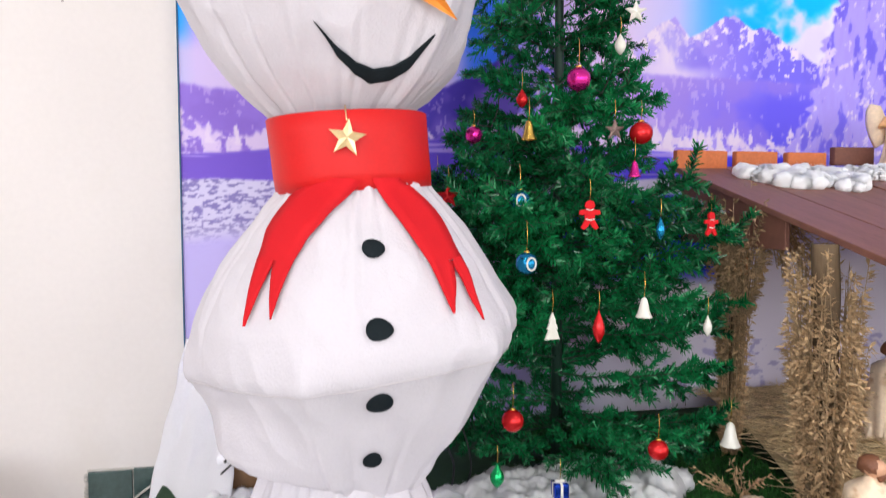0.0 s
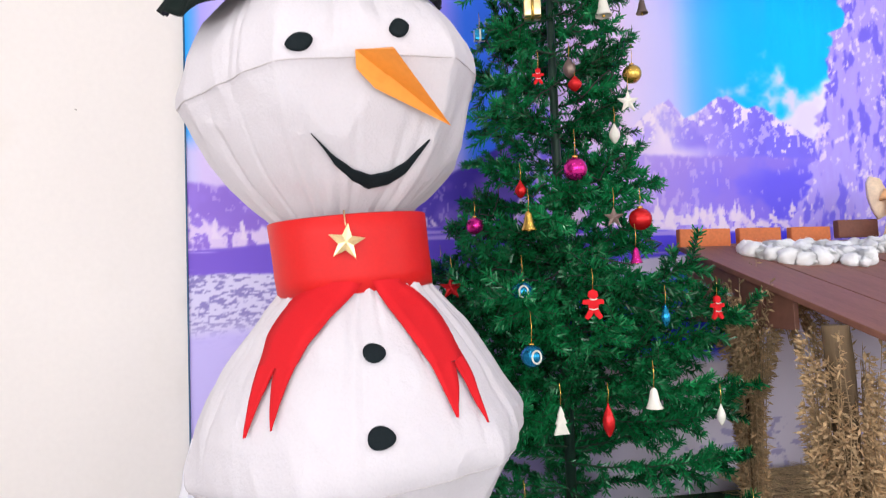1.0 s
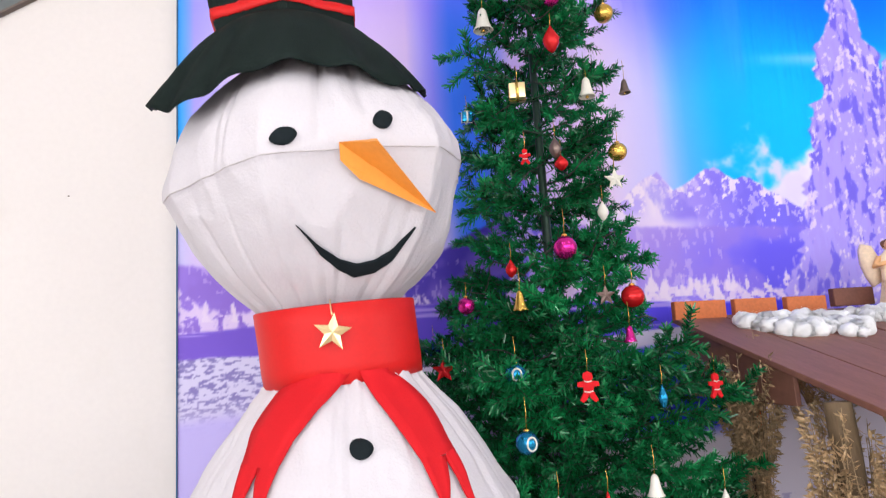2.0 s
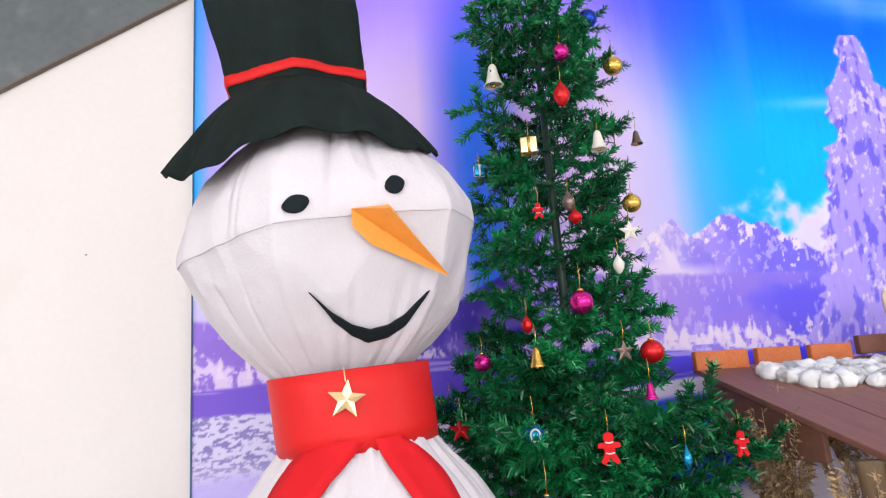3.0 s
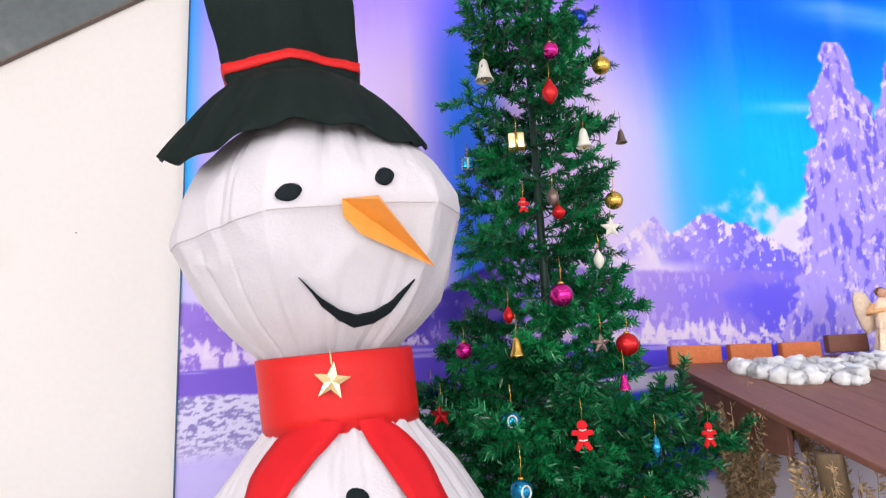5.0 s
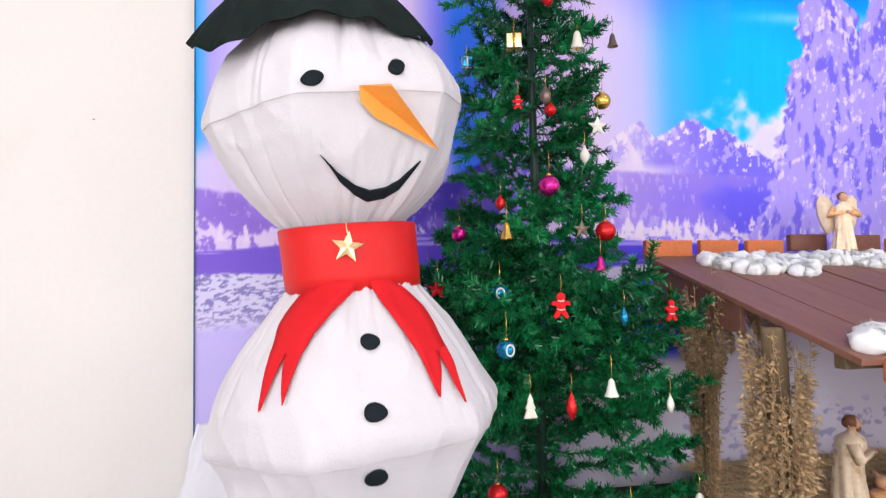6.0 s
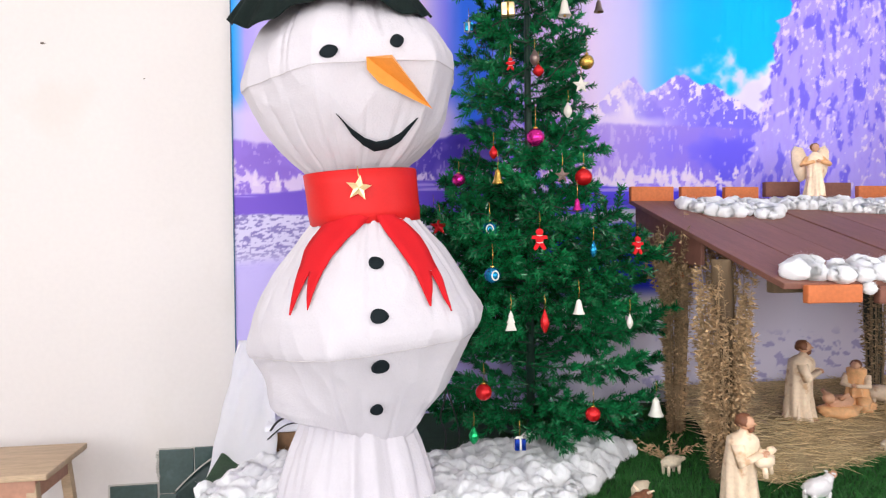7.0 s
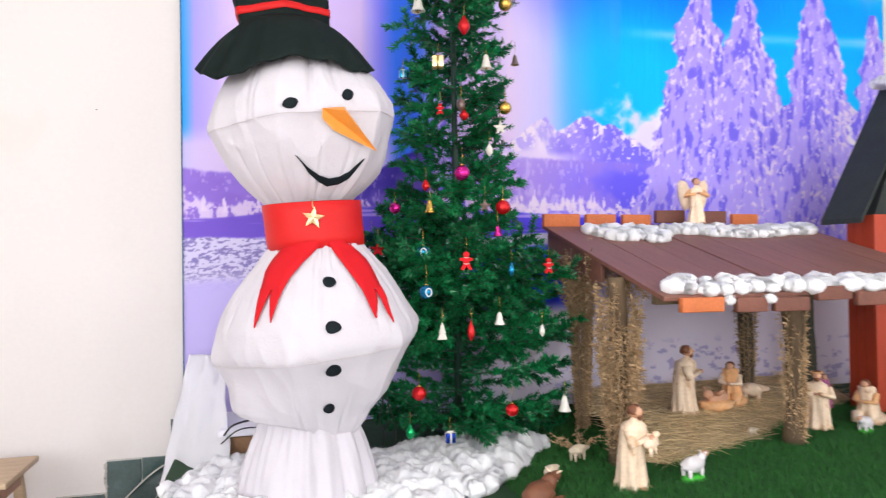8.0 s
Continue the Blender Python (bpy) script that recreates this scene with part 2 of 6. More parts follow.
slab("floor", ROOM_L - 0.2, ROOM_R + 0.2, REAR_Y - 0.3, WALL_Y + 0.2, -0.1, 0, M_FLOOR, "beige tiled floor of the hall")
slab("ceiling", ROOM_L - 0.2, ROOM_R + 0.2, REAR_Y - 0.3, WALL_Y + 0.2, ROOM_H, ROOM_H + 0.12, M_CEIL, "plain white painted ceiling")
slab("wall_north", ROOM_L - 0.2, ROOM_R + 0.2, WALL_Y, WALL_Y + 0.2, 0, ROOM_H, M_WALL, "smooth cream painted wall with faint marks")


# the wide opening is added for the side fill lamp
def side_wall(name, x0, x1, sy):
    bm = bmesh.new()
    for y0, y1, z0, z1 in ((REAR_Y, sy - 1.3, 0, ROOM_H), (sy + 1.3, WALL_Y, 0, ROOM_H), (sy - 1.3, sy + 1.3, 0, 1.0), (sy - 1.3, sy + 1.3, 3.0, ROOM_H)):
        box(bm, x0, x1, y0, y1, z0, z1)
    return tagged(part(name, bm, M_WALL, smooth=False), "cream painted side wall, out of view, with an added window opening", kind="structure")


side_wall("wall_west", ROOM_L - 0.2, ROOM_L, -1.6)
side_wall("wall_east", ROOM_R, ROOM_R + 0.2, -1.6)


# out of view; its openings are added to hold the rear fill lamps
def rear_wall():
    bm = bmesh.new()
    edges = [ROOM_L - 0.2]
    for wx, ww in ADDED_REAR_WINDOWS:
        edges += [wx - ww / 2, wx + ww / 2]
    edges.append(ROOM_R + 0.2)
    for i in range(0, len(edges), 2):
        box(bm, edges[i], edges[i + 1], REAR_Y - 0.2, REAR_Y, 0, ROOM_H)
    for wx, ww in ADDED_REAR_WINDOWS:
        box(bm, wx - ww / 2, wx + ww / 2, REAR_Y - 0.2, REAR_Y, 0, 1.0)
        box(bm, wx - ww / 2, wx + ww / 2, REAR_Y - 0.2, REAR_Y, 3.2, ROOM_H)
    return tagged(part("wall_south", bm, M_WALL, smooth=False), "unseen cream wall with three added window openings", kind="structure")


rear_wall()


def sloping_band():
    """The dark sloping band of the stair flight high on the wall, with its brown lower edge."""
    rise = math.atan2(0.392, 0.643)
    m = Matrix.Translation((-0.511, WALL_Y, 3.049)) @ Matrix.Rotation(-rise, 4, "Y")
    bm = bmesh.new()
    box(bm, -2.6, 1.0, -0.022, -0.002, 0, 1.4)
    for v in bm.verts:
        v.co = m @ v.co
    bmesh.ops.bisect_plane(bm, geom=bm.verts[:] + bm.edges[:] + bm.faces[:], plane_co=(0, 0, ROOM_H - 0.004), plane_no=(0, 0, 1), clear_outer=True)
    band = tagged(part("stair_soffit", bm, M_GREY, smooth=False), "dark grey plastered sloping stair band on the wall", kind="structure")
    bm = bmesh.new()
    box(bm, -2.6, 0.0, -0.026, -0.002, -0.008, 0.0, 0, m)
    part("edge_strip", bm, M_LINE, band, "thin brown edge", smooth=False)


sloping_band()


def wall_tiles():
    """Dark green tiles on the wall, stepping up to the platform."""
    bm = bmesh.new()
    for x0, x1, top in ((-1.02, -0.815, 0.247), (-0.81, -0.47, 0.395)):
        box(bm, x0 - 0.004, x1, WALL_Y - 0.006, WALL_Y - 0.001, 0, top + 0.006)
    holder = tagged(part("tile_dado", bm, M_GROUT, smooth=False), "dark green glazed tiles stepping up the wall", kind="structure")
    for x0, x1, z0, z1 in ((-1.015, -0.82, 0.004, 0.247), (-0.81, -0.665, 0.205, 0.395), (-0.81, -0.665, 0.004, 0.20), (-0.66, -0.5, 0.205, 0.40), (-0.66, -0.5, 0.004, 0.20), (-0.535, -0.49, 0.41, 0.57)):
        bm = bmesh.new()
        box(bm, x0, x1, WALL_Y - 0.014, WALL_Y - 0.005, z0, z1, 0.002)
        part("tile", bm, M_GTILE, holder, smooth=False)
    bm = bmesh.new()
    for k in range(9):
        ball(bm, (-0.815 + random.uniform(-0.006, 0.006), WALL_Y - 0.008, 0.27 + 0.014 * k), 0.009, 1, rough=0.6, seed=k)
    part("mortar_edge", bm, M_GROUT, holder, "broken white mortar")


wall_tiles()

PLAT_Z = 0.5
slab("platform", -0.47, ROOM_R - 0.002, 0.62, WALL_Y - 0.002, 0, PLAT_Z, M_TURF, "raised platform covered with dark green turf", 0.01)

# fixtures for the added overhead fill, never in view
for tx, ty in FILL_TUBES:
    fixture = thing("added_ceiling_light", "white fluorescent ceiling light, added out of view", "light", "ceiling lights")
    bm = bmesh.new()
    box(bm, tx - 0.65, tx + 0.65, ty - 0.08, ty + 0.08, ROOM_H - 0.06, ROOM_H - 0.001, 0.01)
    part("housing", bm, M_FRAME, fixture)
    bm = bmesh.new()
    tube(bm, [(tx - 0.6, ty, ROOM_H - 0.085), (tx + 0.6, ty, ROOM_H - 0.085)], 0.018, 12)
    part("tube", bm, M_LAMP, fixture)
# frames for the added rear windows, never in view
for i, (wx, ww) in enumerate(ADDED_REAR_WINDOWS):
    win = tagged(new("window_%d" % (i + 1)), "added tall white framed window, out of view", kind="structure")
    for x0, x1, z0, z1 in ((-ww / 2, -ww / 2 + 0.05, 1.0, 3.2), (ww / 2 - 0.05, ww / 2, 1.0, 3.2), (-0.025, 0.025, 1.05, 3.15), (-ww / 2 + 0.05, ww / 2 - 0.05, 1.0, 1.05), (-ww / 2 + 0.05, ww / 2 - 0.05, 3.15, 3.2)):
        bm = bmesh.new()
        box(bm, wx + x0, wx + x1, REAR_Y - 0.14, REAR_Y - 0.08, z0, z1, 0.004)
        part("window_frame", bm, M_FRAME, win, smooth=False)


# ---- the printed backdrop ----
def lattice(seed, n=256):
    return np.random.RandomState(seed).rand(n, n)


def vnoise(x, z, seed, octaves=4):
    out, amp, tot = 0, 1.0, 0
    for o in range(octaves):
        g = lattice(seed + o)
        xi, zi = np.floor(x).astype(int), np.floor(z).astype(int)
        fx, fz = x - xi, z - zi
        fx, fz = fx * fx * (3 - 2 * fx), fz * fz * (3 - 2 * fz)
        a, b = g[xi % 256, zi % 256], g[(xi + 1) % 256, zi % 256]
        c, d = g[xi % 256, (zi + 1) % 256], g[(xi + 1) % 256, (zi + 1) % 256]
        out = out + amp * ((a * (1 - fx) + b * fx) * (1 - fz) + (c * (1 - fx) + d * fx) * fz)
        tot += amp
        amp *= 0.5
        x, z = x * 2.03 + 11, z * 2.03 + 7
    return out / tot


def ss(v, a, b):
    t = np.clip((v - a) / (b - a), 0, 1)
    return t * t * (3 - 2 * t)


def stops(x, table):
    xs = [t[0] for t in table]
    return np.stack([np.interp(x, xs, [t[1][k] for t in table]) for k in range(3)], -1)


def lay(base, colour, mask):
    return base * (1 - mask[..., None]) + np.array(colour, float) * mask[..., None] if not isinstance(colour, np.ndarray) else base * (1 - mask[..., None]) + colour * mask[..., None]


def winter_print(x, z):
    """The winter landscape on the vinyl: sky, peaks, frosted wood, field, tracks and tall frosted firs (8-bit colours)."""
    N = lambda sx, sz, seed, o=4: vnoise(x * sx + 50, z * sz + 50, seed, o)
    top = stops(x, [(-0.47, (70, 150, 255)), (-0.41, (140, 140, 250)), (-0.1, (150, 125, 246)), (0.25, (176, 150, 248)), (0.45, (170, 146, 250)), (0.58, (140, 120, 247)), (0.72, (148, 126, 248)), (1.05, (146, 122, 248)), (1.35, (104, 106, 252)), (1.8, (35, 120, 252)), (2.5, (15, 110, 245)), (3.0, (10, 150, 250)), (3.6, (0, 160, 250))])
    # lower colours along x, with a narrow bluer band at 0.5 to 0.7
    low = stops(x, [(-0.47, (70, 175, 250)), (-0.415, (185, 175, 250)), (-0.25, (226, 206, 251)), (0.38, (226, 206, 251)), (0.48, (150, 150, 250)), (0.56, (80, 132, 250)), (0.66, (80, 130, 248)), (0.80, (212, 194, 250)), (1.18, (238, 220, 252)), (1.40, (205, 206, 254)), (1.54, (105, 188, 255)), (1.72, (40, 185, 255)), (2.0, (20, 190, 255)), (2.6, (10, 185, 255)), (3.6, (0, 180, 252))])
    k = ss(z + 0.25 * (N(1.2, 0.9, 3) - 0.5) - 0.20 * (1 - ss(x, 1.1, 1.6)), 2.32, 3.08)
    c = top * k[..., None] + low * (1 - k[..., None])
    c = lay(c, (150, 170, 255), 0.25 * ss(N(5, 0.35, 5), 0.55, 0.8) * ss(z, 2.2, 2.6))
    # clouds
    cl = np.exp(-((z - 2.57 - 0.03 * (x - 2.0)) / 0.035) ** 2) * ss(x, 1.75, 2.2) + np.exp(-((z - 3.05 + 0.1 * (x - 2.4)) / 0.07) ** 2) * ss(x, 1.9, 2.5)
    c = lay(c, (190, 225, 255), np.clip(cl * (0.35 + 0.8 * N(2, 9, 8)), 0, 1) * 0.75)
    cb = ss(2.0 + 0.40 * np.clip(x - 1.75, 0, 0.5) + 0.22 * (N(7, 7, 12) - 0.5) - z, -0.03, 0.05) * ss(x, 1.55, 1.9)
    c = lay(c, (240, 234, 252), cb)
    # haze above the left wood and peaks
    c = lay(c, (228, 212, 248), 0.9 * ss(1.93 + 0.05 * N(4, 4, 14) - z, -0.02, 0.10) * (1 - ss(x, 0.45, 0.6)))
    # mountains
    c = lay(c, (232, 224, 250), ss(N(9, 9, 16) + 2.2 * (0.16 - np.hypot((x - 1.98) * 0.8, z - 1.98)), 0.42, 0.72) * 0.95)
    ridge = np.interp(x, [0.7, 1.0, 1.17, 1.29, 1.385, 1.45, 1.52, 1.60, 1.64, 1.72, 1.80, 1.895, 2.02, 2.3, 3.6], [1.86, 1.86, 1.93, 2.02, 2.075, 1.995, 2.03, 2.085, 2.092, 2.05, 2.045, 1.985, 1.92, 1.88, 1.88]) + 0.03 * (N(18, 1, 20) - 0.5)
    mm = ss(ridge - z, 0, 0.012) * ss(x, 0.75, 0.9)
    rock = stops(x, [(0.7, (205, 188, 244)), (1.3, (198, 182, 244)), (1.55, (172, 156, 240)), (1.8, (138, 128, 236)), (3.6, (130, 118, 232))])
    crest = ridge - z
    rock = lay(rock, (244, 232, 252), ss(N(46, 34, 22, 5) + 0.3 * (N(9, 7, 21) - 0.5) - 2.2 * crest, 0.44, 0.50))
    rock = lay(rock, (244, 232, 252), 0.95 * np.exp(-((x - 1.36) / 0.07) ** 2) * ss(N(13, 16, 23), 0.34, 0.5))
    rock = lay(rock, (134, 122, 230), 0.45 * ss(N(14, 8, 26), 0.56, 0.68))
    rock = lay(rock, (236, 222, 252), 0.5 * ss(N(60, 40, 28) + 0.6 * (N(6, 5, 29) - 0.5), 0.64, 0.72))
    rock = lay(rock, (236, 222, 252), 0.85 * ss(1.885 + 0.10 * (N(6, 3, 27) - 0.5) - z, -0.01, 0.03) * ss(1.55 - x, -0.1, 0.15))
    c = c * (1 - mm[..., None]) + rock * mm[..., None]
    # wooded hill
    hill_top = np.interp(x, [-0.47, -0.2, 0.4, 0.75, 1.1, 1.4, 1.9, 3.6], [1.765, 1.735, 1.75, 1.93, 1.86, 1.85, 1.84, 1.8]) + 0.02 * (N(25, 1, 30) - 0.5)
    hm = ss(hill_top - z, 0, 0.02)
    hill = stops(x, [(-0.47, (158, 132, 214)), (0.1, (150, 122, 212)), (0.4, (96, 80, 178)), (0.7, (66, 58, 150)), (0.95, (150, 125, 212)), (1.3, (184, 164, 238)), (1.6, (148, 132, 236)), (1.8, (122, 112, 234)), (3.6, (118, 104, 230))])
    hill = lay(hill, (196, 178, 238), 0.3 * ss(z + 0.05 * (N(8, 4, 29) - 0.5), 1.72, 1.84) * ss(x, 0.9, 1.1))
    hill = lay(hill, (172, 148, 230), 0.45 * ss(N(6, 7, 31), 0.45, 0.65))
    hill = lay(hill, (236, 218, 250), 0.35 * ss(N(62, 26, 32) + 0.5 * (N(5, 4, 34) - 0.5) + 0.12 * ss(x, 1.75, 1.35) * ss(x, 0.9, 1.2), 0.68, 0.72))
    spikes = 1.570 + 0.075 * N(11, 0.6, 36, 2) * (0.4 + N(60, 0.5, 37, 2)) * (0.5 + ss(x, 1.75, 1.5))
    hill = lay(hill, (238, 222, 250), ss(spikes - z, 0, 0.02) * ss(N(46, 36, 38), 0.42, 0.54) * 0.9)
    rag = N(55, 40, 39, 3) - 0.5
    rng = np.random.RandomState(5)
    for q in range(54):
        fx = rng.choice([rng.uniform(-0.45, 0.3), rng.uniform(1.05, 1.75), rng.uniform(1.1, 1.6), rng.uniform(1.6, 2.2)])
        fz, fh = rng.uniform(1.555, 1.60), rng.uniform(0.035, 0.085)
        w = 0.34 * (fz + fh - z) * (0.7 + 1.6 * rag) + 0.012 * rag
        hill = lay(hill, (240, 226, 250), ss(w - np.abs(x - fx), 0, 0.006) * (z > fz - 0.015) * 0.92)
    c = c * (1 - hm[..., None]) + hill * hm[..., None]
    # field and its light lines
    field_top = 1.555 + 0.025 * np.sin(x * 2.2 + 0.6) + 0.006 * N(20, 1, 40) - 0.03 * ss(0.2 - x, 0, 0.5)
    fm = ss(field_top - z, 0, 0.012)
    field = stops(x, [(-0.47, (138, 112, 206)), (0.3, (120, 98, 205)), (0.8, (84, 72, 190)), (1.3, (104, 90, 222)), (2.0, (84, 76, 224)), (2.6, (70, 64, 226)), (3.6, (60, 70, 215))])
    field = lay(field, (190, 172, 240), 0.8 * ss(N(2, 45, 42), 0.60, 0.70))
    c = c * (1 - fm[..., None]) + field * fm[..., None]
    # snow with tracks
    snow_top = np.interp(x, [-0.47, 0.3, 0.9, 1.25, 1.6, 2.2, 2.6, 3.6], [1.43, 1.42, 1.40, 1.44, 1.46, 1.49, 1.46, 1.42]) + 0.01 * (N(14, 1, 44) - 0.5)
    sm = ss(snow_top - z, 0, 0.012)
    snow = np.broadcast_to(np.array((226, 220, 246), float), c.shape).copy()
    u = x * 0.9 + (z - 1.43) * 1.6
    tracks = ss(vnoise(u * 40 + 9, (z * 1.0 - x * 0.33) * 110 + 50, 46, 3), 0.50, 0.60) * ss(z, 1.14, 1.30)
    snow = lay(snow, (132, 122, 182), 0.8 * tracks * (1 - ss(x, 0.9, 1.3)))
    snow = lay(snow, (202, 190, 246), ss(1.22 + 0.06 * N(3, 5, 48) - z, 0, 0.06) * 0.75)
    snow = lay(snow, (236, 230, 240), 0.9 * ss(x, 0.75, 1.15) * ss(1.30 - z, 0, 0.25))
    snow = lay(snow, (45, 62, 208), 0.9 * ss(x, 0.80, 1.0) * ss(1.78 - x, 0, 0.2) * ss(1.37 + 0.03 * N(5, 2, 51) - z, 0, 0.03) * ss(z, 1.0, 1.08))
    snow = lay(snow, (150, 142, 190), 0.55 * ss(N(22, 34, 49), 0.60, 0.68) * ss(x, 1.2, 1.5) * ss(0.86 - z, 0, 0.1))
    c = c * (1 - sm[..., None]) + snow * sm[..., None]
    # tall frosted firs
    for ax, az, hw, foot, seed in ((0.83, 2.2, 0.16, 1.35, 60), (2.36, 2.90, 0.47, 1.40, 62), (2.68, 2.86, 0.44, 1.43, 66), (3.19, 2.92, 0.46, 1.36, 70), (3.62, 2.8, 0.3, 1.4, 74)):
        d = np.clip((az - z) / (az - foot), 0, 1)
        half = hw * (0.10 + 0.90 * d ** 0.85) * (0.62 + 0.75 * vnoise(z * 13 + 5 + np.sign(x - ax) * 20, x * 4 + 9, seed, 3)) * (z > foot - 0.06) * (z < az)
        tm = ss(half - np.abs(x - ax), 0, 0.018) * (z > foot - 0.03 * N(30, 1, seed + 1))
        side = np.clip((x - ax) / hw, -1, 1)
        droop = z + 0.45 * np.abs(x - ax)
        leaf = np.broadcast_to(np.array((186, 172, 245), float), c.shape).copy()
        leaf = lay(leaf, (182, 166, 242), 0.7 * ss(vnoise(x * 60 + 9, droop * 16 + 5, seed + 2, 4), 0.44, 0.62))
        leaf = lay(leaf, (112, 102, 226), 0.7 * ss(vnoise(x * 34 + 3, droop * 13 + 2, seed + 3, 4), 0.52, 0.66))
        lit = vnoise(x * 52 + 9, droop * 34 + 5, seed + 4, 4) + 0.12 * side + 0.10 * ss(np.abs(x - ax) / np.maximum(half, 0.02), 0.6, 1.0)
        leaf = lay(leaf, (242, 228, 252), 0.85 * ss(lit, 0.58, 0.74))
        c = c * (1 - tm[..., None]) + leaf * tm[..., None]
    grey = c.mean(-1, keepdims=True)
    return np.clip(grey + (c - grey) * 1.22 - 6, 0, 255)


def backdrop():
    x0, x1, z0, z1, step = -0.472, 3.70, 0.505, 3.25, 0.0055
    nx, nz = int((x1 - x0) / step), int((z1 - z0) / step)
    X, Z = np.meshgrid(np.linspace(x0, x1, nx), np.linspace(z0, z1, nz))
    Y = 2.452 + 0.006 * (vnoise(X * 2 + 3, Z * 0.8 + 3, 80, 2) - 0.5) + 0.009 * (vnoise(X * 45 + 3, Z * 3.5 + 3, 84, 2) - 0.5) * ss(vnoise(X * 3, Z * 2 + 9, 88, 2), 0.45, 0.7) * ss(Z, 2.1, 2.5)
    v = np.stack([X, Y, Z], -1).reshape(-1, 3)
    i = np.arange(nx * nz).reshape(nz, nx)
    f = np.stack([i[:-1, :-1], i[:-1, 1:], i[1:, 1:], i[1:, :-1]], -1).reshape(-1, 4)
    me = bpy.data.meshes.new("backdrop")
    me.vertices.add(len(v))
    me.vertices.foreach_set("co", v.ravel())
    me.loops.add(f.size)
    me.loops.foreach_set("vertex_index", f.ravel().astype(np.int32))
    me.polygons.add(len(f))
    me.polygons.foreach_set("loop_start", np.arange(0, f.size, 4, dtype=np.int32))
    me.update(calc_edges=True)
    me.polygons.foreach_set("use_smooth", np.ones(len(f), bool))
    c = winter_print(X, Z).reshape(-1, 3) / 255
    lin = np.where(c < 0.04045, c / 12.92, ((c + 0.055) / 1.055) ** 2.4)
    at = me.color_attributes.new("ink", "FLOAT_COLOR", "POINT")
    at.data.foreach_set("color", np.concatenate([lin, np.ones((len(lin), 1))], 1).astype(np.float32).ravel())
    m = bpy.data.materials.new("printed_vinyl")
    m.use_nodes = True
    n = m.node_tree.nodes
    ink = n.new("ShaderNodeAttribute")
    ink.attribute_name = "ink"
    links(m, ink.outputs["Color"], n["Principled BSDF"].inputs["Base Color"])
    n["Principled BSDF"].inputs["Roughness"].default_value = 0.6
    n["Principled BSDF"].inputs["Specular IOR Level"].default_value = 0.15
    me.materials.append(m)
    ob = tagged(new("backdrop", me), "printed vinyl backdrop of a violet winter landscape", "backdrop", kind="structure")
    bm = bmesh.new()
    box(bm, x0 - 0.004, x0, 2.444, WALL_Y - 0.002, z0, z1)
    part("hem", bm, material("blue_hem", (0.02, 0.10, 0.22), 0.5, 0, 20, 0.1, 0.05), ob, "dark blue folded edge", smooth=False)


backdrop()


# ---- the snowman ----
HEAD_X, BODY_X, SNOW_Y = 0.045, 0.085, 1.43
HEAD = [(1.47, 0.124), (1.50, 0.142), (1.53, 0.178), (1.565, 0.220), (1.62, 0.262), (1.68, 0.294), (1.765, 0.318), (1.83, 0.306), (1.90, 0.268), (1.96, 0.218), (2.03, 0.125), (2.06, 0.05)]
BODY = [(0.715, 0.130), (0.735, 0.155), (0.76, 0.175), (0.80, 0.200), (0.88, 0.258), (0.95, 0.304), (1.02, 0.350), (1.06, 0.347), (1.12, 0.327), (1.20, 0.281), (1.28, 0.225), (1.34, 0.172), (1.37, 0.150)]
SKIRT = [(0.503, 0.252), (0.56, 0.236), (0.64, 0.214), (0.71, 0.190), (0.76, 0.168), (0.86, 0.150)]


def hexed(a, k):
    """Six flat sides between hoop corners at -79, -19, 41 ... degrees, mixed by k with a circle."""
    s = (a - radians(-79)) % radians(60) - radians(30)
    return 1 - k + k * math.cos(radians(30)) / math.cos(s)


def fold_lines(seed, count, reach, deep):
    """Pulled cloth: (angle, half width, depth, reach) of the straight folds that run away from a tie."""
    rng = random.Random(seed)
    return [(2 * math.pi * (k + rng.uniform(-0.45, 0.45)) / count, rng.uniform(0.007, 0.020), deep * rng.uniform(0.3, 1.0), reach * rng.uniform(0.35, 1.0)) for k in range(count)]


HEAD_TOP_FOLDS = fold_lines(11, 23, 0.34, 0.020)
HEAD_TIE_FOLDS = fold_lines(12, 28, 0.26, 0.013)
BODY_TIE_FOLDS = fold_lines(13, 36, 0.42, 0.013)
BODY_HEM_FOLDS = fold_lines(14, 17, 0.24, 0.010)


def fold_depth(a, r, dist, lines):
    """Sharp valleys that open towards the tie and die out away from it."""
    d = 0.0
    for fa, w, deep, reach in lines:
        if dist < reach:
            off = abs((a - fa + math.pi) % (2 * math.pi) - math.pi) * r
            if off < w:
                d += deep * (1 - off / w) * (1 - dist / reach)
    return d


